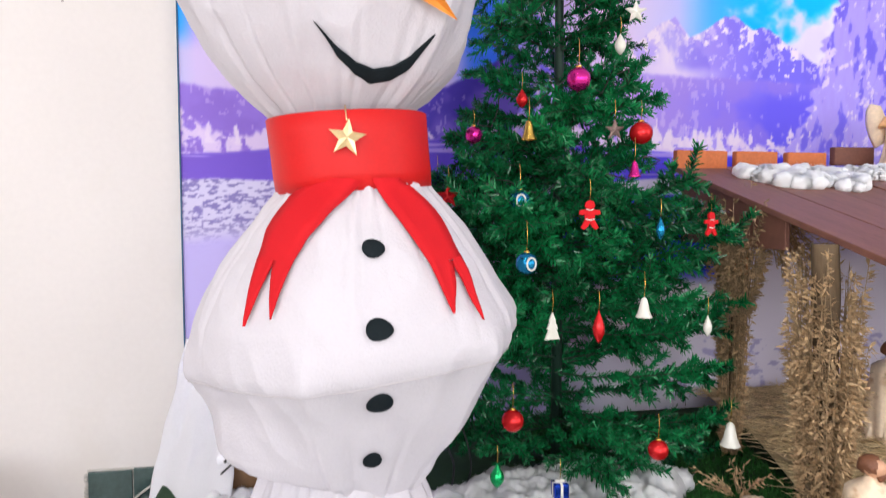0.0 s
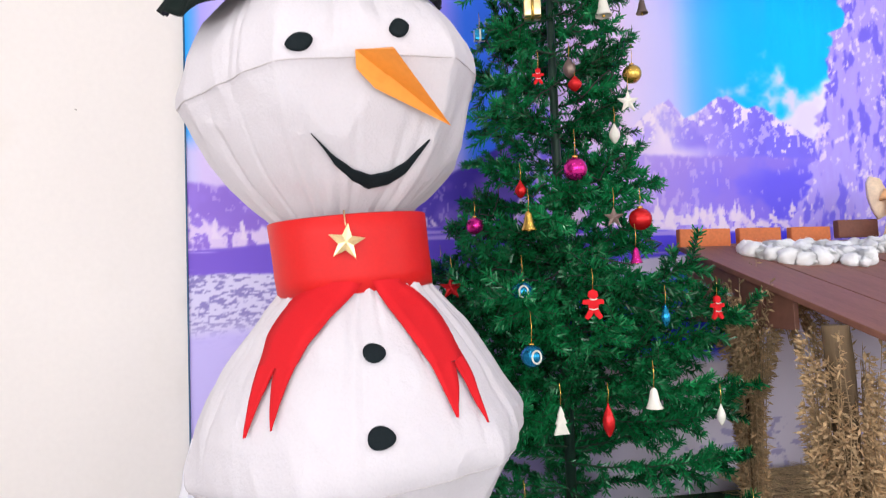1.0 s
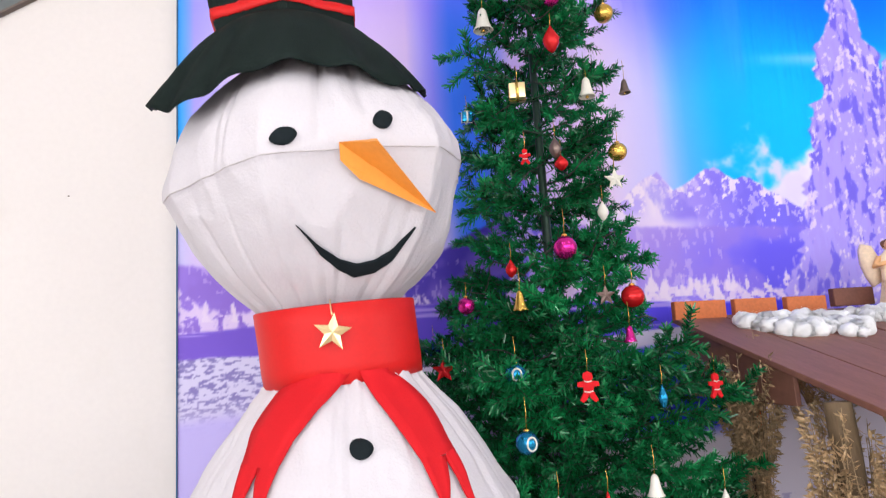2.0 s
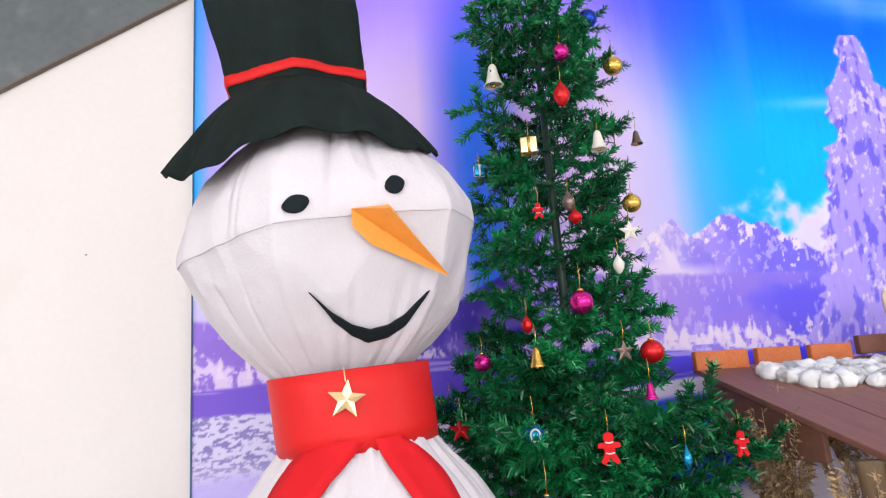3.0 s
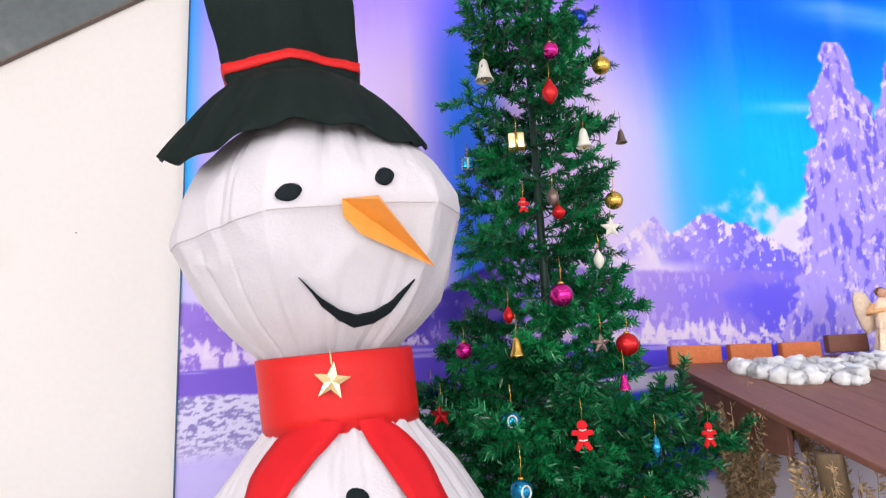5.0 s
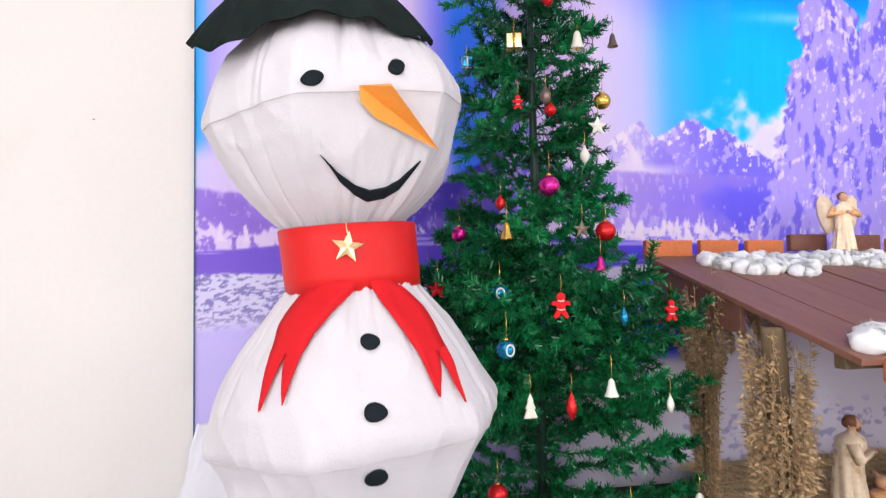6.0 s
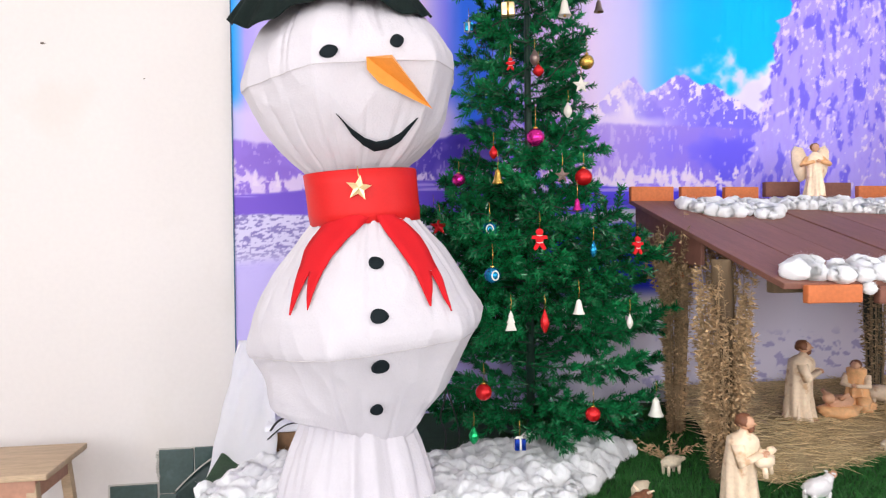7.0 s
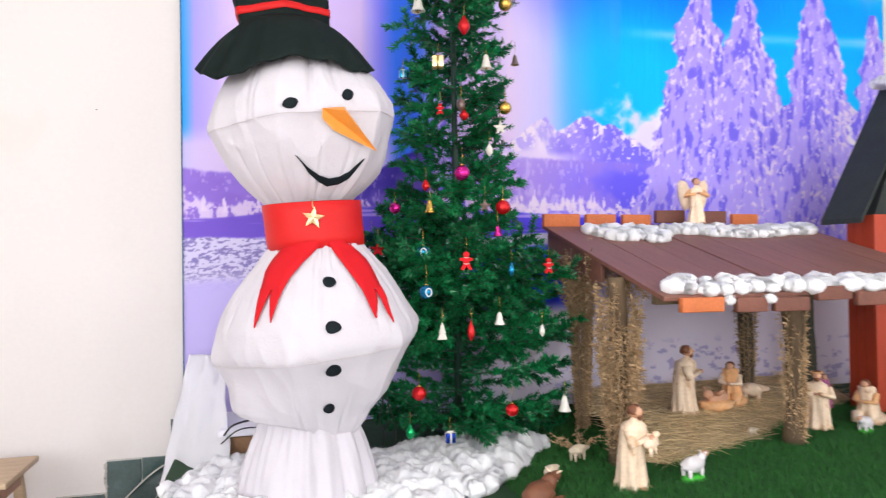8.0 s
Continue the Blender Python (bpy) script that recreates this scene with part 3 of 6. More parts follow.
def snow_surface(a, z, table, rim, cx, neck, low_k, up_k, out=0.0):
    """A point on the stuffed cloth, taut between its hoop and its ties, with pulled folds."""
    k = low_k if z < rim else low_k + (up_k - low_k) * min(1, (z - rim) / 0.08)
    near_rim = math.exp(-((z - rim) / 0.05) ** 2)
    r = smoothed(z, table, 0.012) * hexed(a, k)
    ca, sa = math.cos(a), math.sin(a)
    # slack cloth: flat planes that meet in soft creases
    q = Vector((sa * r + 0.25 * z, ca * r, z * 0.55))
    r += 0.020 * (0.30 - abs(noise.noise(q * 4.6 + Vector((3, 1, 7)))))
    r += 0.011 * (0.28 - abs(noise.noise(q * 11.0 + Vector((1, 8, 2)))))
    r += 0.002 * (0.28 - abs(noise.noise(q * 26.0 + Vector((4, 2, 9)))))
    if table is HEAD:
        r -= fold_depth(a, max(r, 0.12), max(0.0, 1.985 - z), HEAD_TOP_FOLDS) * min(1.0, max(0.0, (2.06 - z) / 0.06))
        r -= fold_depth(a, r, max(0.0, z - 1.50), HEAD_TIE_FOLDS)
    else:
        r -= fold_depth(a, r, max(0.0, 1.37 - z), BODY_TIE_FOLDS)
        r -= fold_depth(a, r, max(0.0, z - 0.73), BODY_HEM_FOLDS)
    r += 0.006 * near_rim + (0.0025 if z > rim - 0.010 else 0.0) + out
    return Vector((cx + r * sa, SNOW_Y - r * ca, z + r * sa * 0.105 * near_rim ** 0.35))


def head_at(a, z, out=0.0):
    return snow_surface(a, z, HEAD, 1.765, HEAD_X, 1.48, 0.55, 0.30, out)


def body_at(a, z, out=0.0):
    # the lining hangs loose on one side below the hoop
    d = (a + radians(68) + math.pi) % (2 * math.pi) - math.pi
    loose = 0.095 * math.exp(-(d / radians(36)) ** 2) * max(0.0, min(1.0, (1.0 - z) / 0.19)) * max(0.0, min(1.0, (z - 0.760) / 0.02))
    p = snow_surface(a, z, BODY, 1.02, BODY_X, 1.38, 0.72, 0.18, out + loose)
    # the hem hangs lowest in front
    p.z += 0.055 * (1 - math.cos(a - radians(4))) * max(0.0, min(1.0, (0.86 - z) / 0.13))
    return p


def patch(bm, outline, where, out, thick=0.003):
    """A flat cut-out (a star-shaped outline of angle in degrees and height) laid on the curved cloth, with thickness."""
    ca = sum(p[0] for p in outline) / len(outline)
    cz = sum(p[1] for p in outline) / len(outline)
    rings = []
    for s in (0.0, 0.35, 0.7, 1.0):
        if s == 0:
            rings.append([bm.verts.new(where(radians(ca), cz, out))])
        else:
            rings.append([bm.verts.new(where(radians(ca + (a - ca) * s), cz + (z - cz) * s, out)) for a, z in outline])
    rings.append([bm.verts.new(where(radians(a), z, out - thick - 0.004)) for a, z in outline])
    n = len(outline)
    for i in range(n):
        bm.faces.new((rings[0][0], rings[1][i], rings[1][(i + 1) % n]))
    for p, q in zip(rings[1:], rings[2:]):
        for i in range(n):
            bm.faces.new((p[i], q[i], q[(i + 1) % n], p[(i + 1) % n]))
    bmesh.ops.recalc_face_normals(bm, faces=bm.faces)


def strip(bm, left, right, where, out):
    """A ribbon between two lines of (angle, height), laid on the cloth."""
    rows = []
    for (a0, z0), (a1, z1) in zip(left, right):
        rows.append([(a0 + (a1 - a0) * s / 4, z0 + (z1 - z0) * s / 4) for s in range(5)])
    top = [[bm.verts.new(where(radians(a), z, out)) for a, z in r] for r in rows]
    low = [[bm.verts.new(where(radians(a), z, out - 0.006)) for a, z in r] for r in rows]
    for i in range(len(rows) - 1):
        for j in range(4):
            bm.faces.new((top[i][j], top[i + 1][j], top[i + 1][j + 1], top[i][j + 1]))
        for j in (0, 4):
            bm.faces.new((top[i][j], top[i + 1][j], low[i + 1][j], low[i][j]))
    bmesh.ops.recalc_face_normals(bm, faces=bm.faces)


def resample(line, n):
    pts = [Vector((a, z * 200)) for a, z in line]
    ds = [0]
    for p, q in zip(pts, pts[1:]):
        ds.append(ds[-1] + (q - p).length)
    out = []
    for i in range(n):
        d = ds[-1] * i / (n - 1)
        out.append((float(np.interp(d, ds, [p.x for p in pts])), float(np.interp(d, ds, [p.y for p in pts])) / 200))
    return out


def star_outline(cx, cz, r, points=5, inner=0.42, turn=0.0, squash=1.0):
    return [(cx + (r if i % 2 == 0 else r * inner) * math.sin(turn + math.pi * i / points) * squash, cz + (r if i % 2 == 0 else r * inner) * math.cos(turn + math.pi * i / points)) for i in range(2 * points)]


def extruded(bm, outline, depth, dome=0.0, mi=0):
    """An outline in x and z, thickened along y, with a raised middle."""
    cx = sum(p[0] for p in outline) / len(outline)
    cz = sum(p[1] for p in outline) / len(outline)
    f = [bm.verts.new((x, -depth / 2, z)) for x, z in outline]
    b = [bm.verts.new((x, depth / 2, z)) for x, z in outline]
    cf, cb = bm.verts.new((cx, -depth / 2 - dome, cz)), bm.verts.new((cx, depth / 2 + dome, cz))
    n = len(outline)
    for i in range(n):
        j = (i + 1) % n
        for q in ((cf, f[i], f[j]), (cb, b[j], b[i]), (f[i], b[i], b[j], f[j])):
            bm.faces.new(q).material_index = mi
    bmesh.ops.recalc_face_normals(bm, faces=bm.faces)


def snowman():
    root = thing("snowman", "large white cloth snowman with black hat and red scarf", "snowman")
    bm = bmesh.new()
    lathe(bm, [1.475 + (2.06 - 1.475) * i / 104 for i in range(105)], 520, lambda z, a: head_at(a, z), False, True)
    part("head", bm, M_FABRIC, root, "white cloth over a hooped frame")
    bm = bmesh.new()
    lathe(bm, [0.715 + (1.37 - 0.715) * i / 114 for i in range(115)], 540, lambda z, a: body_at(a, z), True, True)
    body = part("body", bm, M_FABRIC, root, "white cloth with gathers below the scarf")

    def skirt_at(z, a):
        r = interp(z, SKIRT)
        drop = (0.86 - z) / 0.357
        r += (0.002 + 0.004 * drop) * math.sin(a * 11 + 5.0 * noise.noise(Vector((math.sin(a) * 1.5, math.cos(a) * 1.5, 2)))) + 0.016 * noise.noise(Vector((math.sin(a) * 9, math.cos(a) * 9, z * 2.5))) + 0.012 * noise.noise(Vector((math.sin(a) * 4, math.cos(a) * 4, z * 5)))
        return Vector((BODY_X - 0.045 + r * math.sin(a), SNOW_Y - r * math.cos(a), z))
    bm = bmesh.new()
    lathe(bm, [0.503 + 0.357 * i / 30 for i in range(31)], 160, skirt_at)
    part("skirt", bm, M_FABRIC, root, "gathered white cloth foot")
    for nm, fn, zz in (("head_hoop_seam", head_at, 1.757), ("body_hoop_seam", body_at, 1.011)):
        bm = bmesh.new()
        tube(bm, [fn(radians(a), zz, 0.0005) for a in range(-120, 121, 3)], 0.0012, 6)
        part(nm, bm, M_HOOP, root)
    # face
    for ca, cz, w, h in ((-11.4, 1.785, 3.9, 0.0165), (21.2, 1.810, 3.4, 0.0200)):
        bm = bmesh.new()
        patch(bm, [(ca + w * math.cos(t) * (1 + 0.12 * math.sin(2 * t)), cz + h * math.sin(t)) for t in (2 * math.pi * i / 20 for i in range(20))], head_at, 0.006)
        part("eye", bm, M_FELT, root, "black felt oval")
    top = resample([(-10.5, 1.634), (-3, 1.600), (6, 1.578), (15, 1.568), (25, 1.576), (32, 1.594), (38.5, 1.632)], 26)
    low = resample([(-10.5, 1.632), (-2, 1.583), (6, 1.560), (16, 1.545), (27, 1.553), (34, 1.575), (38.5, 1.630)], 26)
    bm = bmesh.new()
    strip(bm, top, low, head_at, 0.006)
    part("mouth", bm, M_FELT, root, "black felt smile")
    # folded card nose, its point hanging to one side
    bm = bmesh.new()
    tip = Vector((0.252, 1.190, 1.653))
    foot = [head_at(radians(a), z, 0.016) for a, z in ((5.5, 1.764), (17.5, 1.766), (20, 1.735), (12.5, 1.703), (6, 1.735))]
    ridge = (foot[0] + foot[1]) / 2 + Vector((0.03, -0.055, -0.02))
    vs = [bm.verts.new(p) for p in foot]
    vt, vr = bm.verts.new(tip), bm.verts.new(ridge)
    for i in range(5):
        j = (i + 1) % 5
        if i == 0:
            bm.faces.new((vs[0], vs[1], vr))
        else:
            bm.faces.new((vs[i], vs[j], vt))
    bm.faces.new((vs[1], vt, vr))
    bm.faces.new((vs[0], vr, vt))
    bmesh.ops.recalc_face_normals(bm, faces=bm.faces)
    bmesh.ops.subdivide_edges(bm, edges=bm.edges[:], cuts=2)
    part("nose", bm, M_ORANGE, root, "orange folded card carrot", smooth=False)
    # buttons
    for i, (ca, cz, w, h) in enumerate(((2.4, 1.243, 4.6, 0.0165), (2.2, 1.108, 4.1, 0.0185), (2.6, 0.974, 4.5, 0.0195), (2.0, 0.846, 4.6, 0.017))):
        bm = bmesh.new()
        patch(bm, [(ca + w * math.cos(t) * (1 + 0.1 * math.sin(t + i)), cz + h * math.sin(t) * (1 - 0.12 * math.cos(t + i))) for t in (2 * math.pi * k / 20 for k in range(20))], body_at, 0.006)
        part("button", bm, M_FELT, body, "black felt oval button")
    # collar band and the forked scarf tails
    bm = bmesh.new()
    def collar_at(q, a):
        z, r = q
        c = BODY_X - 0.016 + (1.43 - z) * 0.10
        return Vector((c + r * math.sin(a), SNOW_Y - r * math.cos(a), z + 0.010 * math.sin(a) - 0.006 * math.cos(a)))
    lathe(bm, [(1.355, 0.160), (1.355, 0.164), (1.39, 0.166), (1.43, 0.166), (1.47, 0.167), (1.505, 0.168), (1.507, 0.165), (1.48, 0.160)], 96, collar_at)
    collar = part("collar", bm, M_RED, root, "broad red card collar")
    tails = (([(-33, 1.372), (-46, 1.345), (-50, 1.315), (-48, 1.270), (-45.6, 1.228)], [(0.4, 1.372), (-10, 1.335), (-17, 1.308), (-24.8, 1.261), (-28, 1.224)], (-36.5, 1.222), (-43, 1.186), (-39.9, 1.117), (-29.9, 1.130)),
             ([(26, 1.375), (37, 1.342), (40, 1.310), (39.7, 1.267), (39.4, 1.228)], [(5.5, 1.372), (11, 1.330), (16, 1.293), (21.5, 1.245), (23.4, 1.220)], (33.8, 1.218), (38.7, 1.185), (36.4, 1.106), (26.6, 1.126)))
    for outer, inner, notch, mid, tip_o, tip_i in tails:
        bm = bmesh.new()
        wide_o, wide_i = resample(outer, 16), resample(inner, 16)
        strip(bm, wide_o + [(wide_o[-1][0] * 0.985, wide_o[-1][1] - 0.006)], wide_i + [(wide_i[-1][0] * 1.015, wide_i[-1][1] - 0.006)], body_at, 0.0134)
        strip(bm, resample([outer[-1], mid, tip_o], 10), resample([notch, ((notch[0] + tip_o[0]) / 2, (notch[1] + tip_o[1]) / 2), (tip_o[0] + 0.2, tip_o[1])], 10), body_at, 0.014)
        strip(bm, resample([notch, ((notch[0] + tip_i[0]) / 2, (notch[1] + tip_i[1]) / 2), tip_i], 10), resample([inner[-1], ((inner[-1][0] + tip_i[0]) / 2, (inner[-1][1] + tip_i[1]) / 2), (tip_i[0] - 0.2, tip_i[1])], 10), body_at, 0.014)
        part("scarf_tail", bm, M_RIBBON, root, "red felt tail with a forked end")
    bm = bmesh.new()
    extruded(bm, star_outline(0, 0, 0.037, turn=0.12), 0.004, 0.006)
    m = Matrix.Translation((0.054, SNOW_Y - 0.176, 1.446)) @ Matrix.Rotation(0.0, 4, "Z")
    star = part("star_pendant", bm, M_GOLD, collar, "shiny gold star", smooth=False, m=m)
    bm = bmesh.new()
    tube(bm, [(0.054, SNOW_Y - 0.176, 1.478), (0.053, SNOW_Y - 0.172, 1.485), (0.051, SNOW_Y - 0.170, 1.507)], 0.0016, 6)
    part("star_cord", bm, M_GOLD, collar)
    return root


snowman()


def top_hat():
    root = thing("top_hat", "tall black paper top hat with red band on the snowman", "hat")

    def crown_at(q, a):
        t, out = q
        # folded paper: six sides with an edge in front, squeezed flat towards the top
        f = (a % radians(60)) - radians(30)
        sh = 1 - 0.9 + 0.9 * math.cos(radians(30)) / math.cos(f)
        r = (0.166 + 0.037 * t) * sh + out + 0.004 * noise.noise(Vector((math.sin(a) * 3, math.cos(a) * 3, t * 3)))
        r -= 0.030 * t * math.exp(-((a - radians(30)) / radians(11)) ** 2)
        r += 0.010 * t * math.exp(-((a - radians(10)) / radians(8)) ** 2)
        r -= 0.007 * abs(noise.noise(Vector((math.sin(a) * 7, math.cos(a) * 7, t * 0.7)))) + 0.004 * abs(noise.noise(Vector((math.sin(a) * 3, math.cos(a) * 3, t * 6))))
        flat = 0.92 - 0.60 * t
        z = 2.088 + 0.280 * t + 0.010 * math.sin(a) * (1 - t)
        return Vector((-0.018 - 0.044 * t + r * math.sin(a), SNOW_Y + 0.01 - r * math.cos(a) * flat, z + 0.006 * math.sin(3 * a + 1) * t))
    bm = bmesh.new()
    lathe(bm, [(0.0, 0.0)] + [(i / 14, 0.0) for i in range(1, 15)] + [(1.0, -0.005), (0.97, -0.012)], 96, crown_at, False, True)
    part("crown", bm, M_BLACK, root, "creased black paper crown")
    bm = bmesh.new()
    lathe(bm, [(0.150, 0.0005), (0.150, 0.004), (0.195, 0.004), (0.238, 0.004), (0.238, 0.0005)], 96, crown_at)
    part("hat_band", bm, M_RED, root, "narrow red paper band")

    # how low the limp edge hangs, by angle
    hang = [(-96, 1.958), (-82, 1.935), (-65, 1.898), (-40, 1.862), (-22, 1.900), (0, 1.930), (24, 1.922), (40, 1.905), (62, 1.935), (82, 1.968), (96, 1.985)]

    def brim_at(t, a, dz):
        """A pleated paper visor that droops to both sides and ends beside the head."""
        pleat = 0.005 * math.sin(17 * a + 0.7) + 0.007 * noise.noise(Vector((math.sin(a) * 6, math.cos(a) * 6, 4)))
        r = 0.146 + t ** 0.8 * (0.150 + 0.022 * math.exp(-((a - radians(44)) / radians(16)) ** 2) + pleat)
        edge = smoothed(math.degrees(a), hang, 4)
        z = 2.106 + (edge - 2.106) * (0.85 * t + 0.15 * t * t) + dz + t * pleat * 0.7
        return Vector((-0.014 + r * math.sin(a), SNOW_Y + 0.005 - r * math.cos(a), z))
    bm = bmesh.new()
    n, k = 110, 10
    g = [[bm.verts.new(brim_at(j / k, radians(-92 + 184 * i / n), 0.0)) for i in range(n + 1)] for j in range(k + 1)]
    for j in range(k):
        for i in range(n):
            bm.faces.new((g[j][i], g[j][i + 1], g[j + 1][i + 1], g[j + 1][i]))
    bmesh.ops.recalc_face_normals(bm, faces=bm.faces)
    bmesh.ops.solidify(bm, geom=bm.faces[:], thickness=0.003)
    part("brim", bm, M_BLACK, root, "drooping black paper brim")


top_hat()


# ---- the tree ----
TREE = Vector((0.73, 1.97, PLAT_Z))
TREE_R = [(0.60, 0.48), (0.75, 0.53), (0.95, 0.50), (1.20, 0.50), (1.30, 0.46), (1.38, 0.37), (1.5, 0.325), (1.65, 0.275), (2.0, 0.24), (2.3, 0.255), (2.5, 0.225), (2.75, 0.17), (2.9, 0.11), (3.05, 0.03)]


def needles(verts, faces, p, q, count, length, rng, spread=0.75):
    """Flat plastic needles round the twig from p to q."""
    d = (q - p)
    u = d.normalized()
    s = u.orthogonal().normalized()
    w = u.cross(s)
    for k in range(count):
        base = p + d * ((k + rng.random()) / count)
        a = rng.uniform(0, 2 * math.pi)
        out = (s * math.cos(a) + w * math.sin(a)) * spread + u * rng.uniform(0.45, 0.9)
        out.normalize()
        tip = base + out * length * rng.uniform(0.7, 1.2)
        side = out.cross(Vector((rng.uniform(-1, 1), rng.uniform(-1, 1), rng.uniform(-1, 1)))).normalized() * 0.0019
        i = len(verts)
        verts += [base - side, base + side, tip + side * 0.8, tip - side * 0.8]
        faces.append((i, i + 1, i + 2, i + 3))


def branch_mesh(length, seed):
    rng = random.Random(seed)
    bm = bmesh.new()
    axis = [Vector((length * t, 0.02 * math.sin(3 * t + seed), length * (0.10 * t + 0.16 * t * t))) for t in (0, 0.25, 0.5, 0.75, 1.0)]
    tube(bm, axis, [0.0035, 0.003, 0.0025, 0.002, 0.0015], 5)
    verts, faces = [], []
    for a, b in zip(axis[0:], axis[1:]):
        needles(verts, faces, a, b, int(length / 4 * 480), 0.023, rng)
    n = max(6, int(length / 0.030))
    for k in range(n):
        t = 0.22 + 0.78 * ((k + rng.random() * 0.6) / n) ** 0.75
        p = axis[0].lerp(axis[4], t)
        p.z = length * (0.10 * t + 0.16 * t * t)
        sd = 1 if k % 2 else -1
        dirn = Vector((0.6, sd * rng.uniform(0.35, 1.0), rng.uniform(-0.5, 0.8))).normalized()
        q = p + dirn * rng.uniform(0.07, 0.13) * (1.15 - 0.45 * t) * min(1.0, length / 0.3 + 0.25)
        tube(bm, [p, q], [0.002, 0.0012], 4)
        needles(verts, faces, p, q, 80, 0.022, rng)
    me = mesh_of("branch", bm, [M_TWIG, M_NEEDLE], False)
    old = [v.co.copy() for v in me.vertices]
    polys = [tuple(p.vertices) for p in me.polygons]
    full = bpy.data.meshes.new("branch")
    off = len(old)
    full.from_pydata(old + verts, [], polys + [tuple(i + off for i in f) for f in faces])
    full.materials.append(M_TWIG)
    full.materials.append(M_NEEDLE)
    full.polygons.foreach_set("material_index", [0] * len(polys) + [1] * len(faces))
    bpy.data.meshes.remove(me)
    return full


def christmas_tree():
    root = thing("christmas_tree", "green artificial christmas tree hung with ornaments", "tree")
    bm = bmesh.new()
    tube(bm, [(TREE.x, TREE.y, PLAT_Z), (TREE.x, TREE.y, 1.6), (TREE.x, TREE.y, 2.98)], [0.017, 0.015, 0.008], 10)
    part("trunk", bm, M_POLE, root, "dark green steel pole")
    bm = bmesh.new()
    for k in range(4):
        a = k * math.pi / 2 + 0.4
        box(bm, 0, 0.24, -0.012, 0.012, 0.0, 0.018, 0.003, Matrix.Translation((TREE.x, TREE.y, PLAT_Z)) @ Matrix.Rotation(a, 4, "Z"))
    part("stand", bm, M_POLE, root, "crossed steel foot")
    lengths = (0.14, 0.22, 0.30, 0.38, 0.46)
    kinds = {l: [branch_mesh(l, int(l * 100) + s) for s in range(3)] for l in lengths}
    rng = random.Random(7)
    z, tier = 0.63, 0
    while z < 2.98:
        reach = interp(z, TREE_R)
        count = 14 if z < 1.5 else 13 if z < 2.2 else 11
        for k in range(count):
            a = 2 * math.pi * (k + 0.5 * (tier % 2) + rng.uniform(-0.22, 0.22)) / count
            if noise.noise(Vector((math.cos(a) * 1.5, math.sin(a) * 1.5, z * 3.2))) > (0.34 if z < 1.5 else 0.06 if z < 2.4 else 0.2) or (0.70 < z < 0.80 and math.cos(a) > 0.45 and k % 2):
                continue
            r = reach * rng.uniform(0.66, 1.08)
            l = min(lengths, key=lambda v: abs(v - r))
            ob = new("branch", rng.choice(kinds[l]))
            ob.parent = root
            s = r / l
            tilt = rng.uniform(-2, 16) + (8 if z > 2.2 else -6 if z < 0.75 else 0)
            ob.matrix_basis = Matrix.Translation((TREE.x, TREE.y, z + rng.uniform(-0.03, 0.03))) @ Matrix.Rotation(a, 4, "Z") @ Matrix.Rotation(-radians(tilt - 9), 4, "Y") @ Matrix.Rotation(rng.uniform(-0.5, 0.5), 4, "X") @ Matrix.Diagonal((s, s, s, 1))
        z += 0.098 if z < 1.5 else 0.092
        tier += 1


christmas_tree()


def light_string():
    """A thin dark flex wound round the tree, sagging between the branch tips."""
    rng = random.Random(17)
    bm = bmesh.new()
    pts = []
    for k in range(300):
        t = k / 299
        z = 1.22 + 1.50 * t
        a = 2 * math.pi * 6 * t
        r = interp(z, TREE_R) * (0.78 + 0.08 * math.sin(k * 1.3)) + rng.uniform(-0.01, 0.01)
        pts.append((TREE.x + r * math.cos(a), TREE.y + r * math.sin(a), z + 0.03 * math.sin(k * 0.9) + rng.uniform(-0.006, 0.006)))
    tube(bm, pts, 0.0019, 5)
    tagged(part("light_string", bm, M_WIRE), "thin dark light cord wound round the christmas tree", "light string")


light_string()


# ---- cotton wool ----
def cotton(name, label, spots, seed, under=0.0):
    """Pulled cotton wool: many soft tufts with loose fibres. spots: (x, y, z, radius)."""
    rng = random.Random(seed)
    bm = bmesh.new()
    if under:
        for x, y, z, r in spots[::3]:
            ball(bm, (x, y, z - 0.012), under, 2, (1.2, 1.0, 0.22), 0.3, 0, x * 50)
    for x, y, z, r in spots:
        ball(bm, (x, y, z), r, 3, (rng.uniform(0.9, 1.25), rng.uniform(0.9, 1.25), rng.uniform(0.7, 0.95)), 0.22, 0, rng.uniform(0, 90))
    me0 = mesh_of(name, bm, M_COTTON)
    old, polys = [v.co.copy() for v in me0.vertices], [tuple(p.vertices) for p in me0.polygons]
    bpy.data.meshes.remove(me0)
    verts, faces = [], []
    for x, y, z, r in spots:
        for k in range(110):
            d = Vector((rng.gauss(0, 1), rng.gauss(0, 1), abs(rng.gauss(0, 1)))).normalized()
            o = Vector((x, y, z)) + Vector((d.x * r, d.y * r, d.z * r * 0.8)) * 0.95
            w = (d + Vector((rng.uniform(-1, 1), rng.uniform(-1, 1), rng.uniform(-1, 1))) * 1.1).normalized() * rng.uniform(0.006, 0.015)
            sd = w.cross(d + Vector((0.01, 0.02, 0))).normalized() * 0.0005
            j = len(verts) + len(old)
            verts += [o - sd, o + sd, o + w]
            faces.append((j, j + 1, j + 2))
    me = bpy.data.meshes.new(name)
    me.from_pydata(old + verts, [], polys + faces)
    me.materials.append(M_COTTON)
    me.polygons.foreach_set("use_smooth", [True] * len(me.polygons))
    return tagged(new(name, me), label, "cotton wool", kind="stuff")


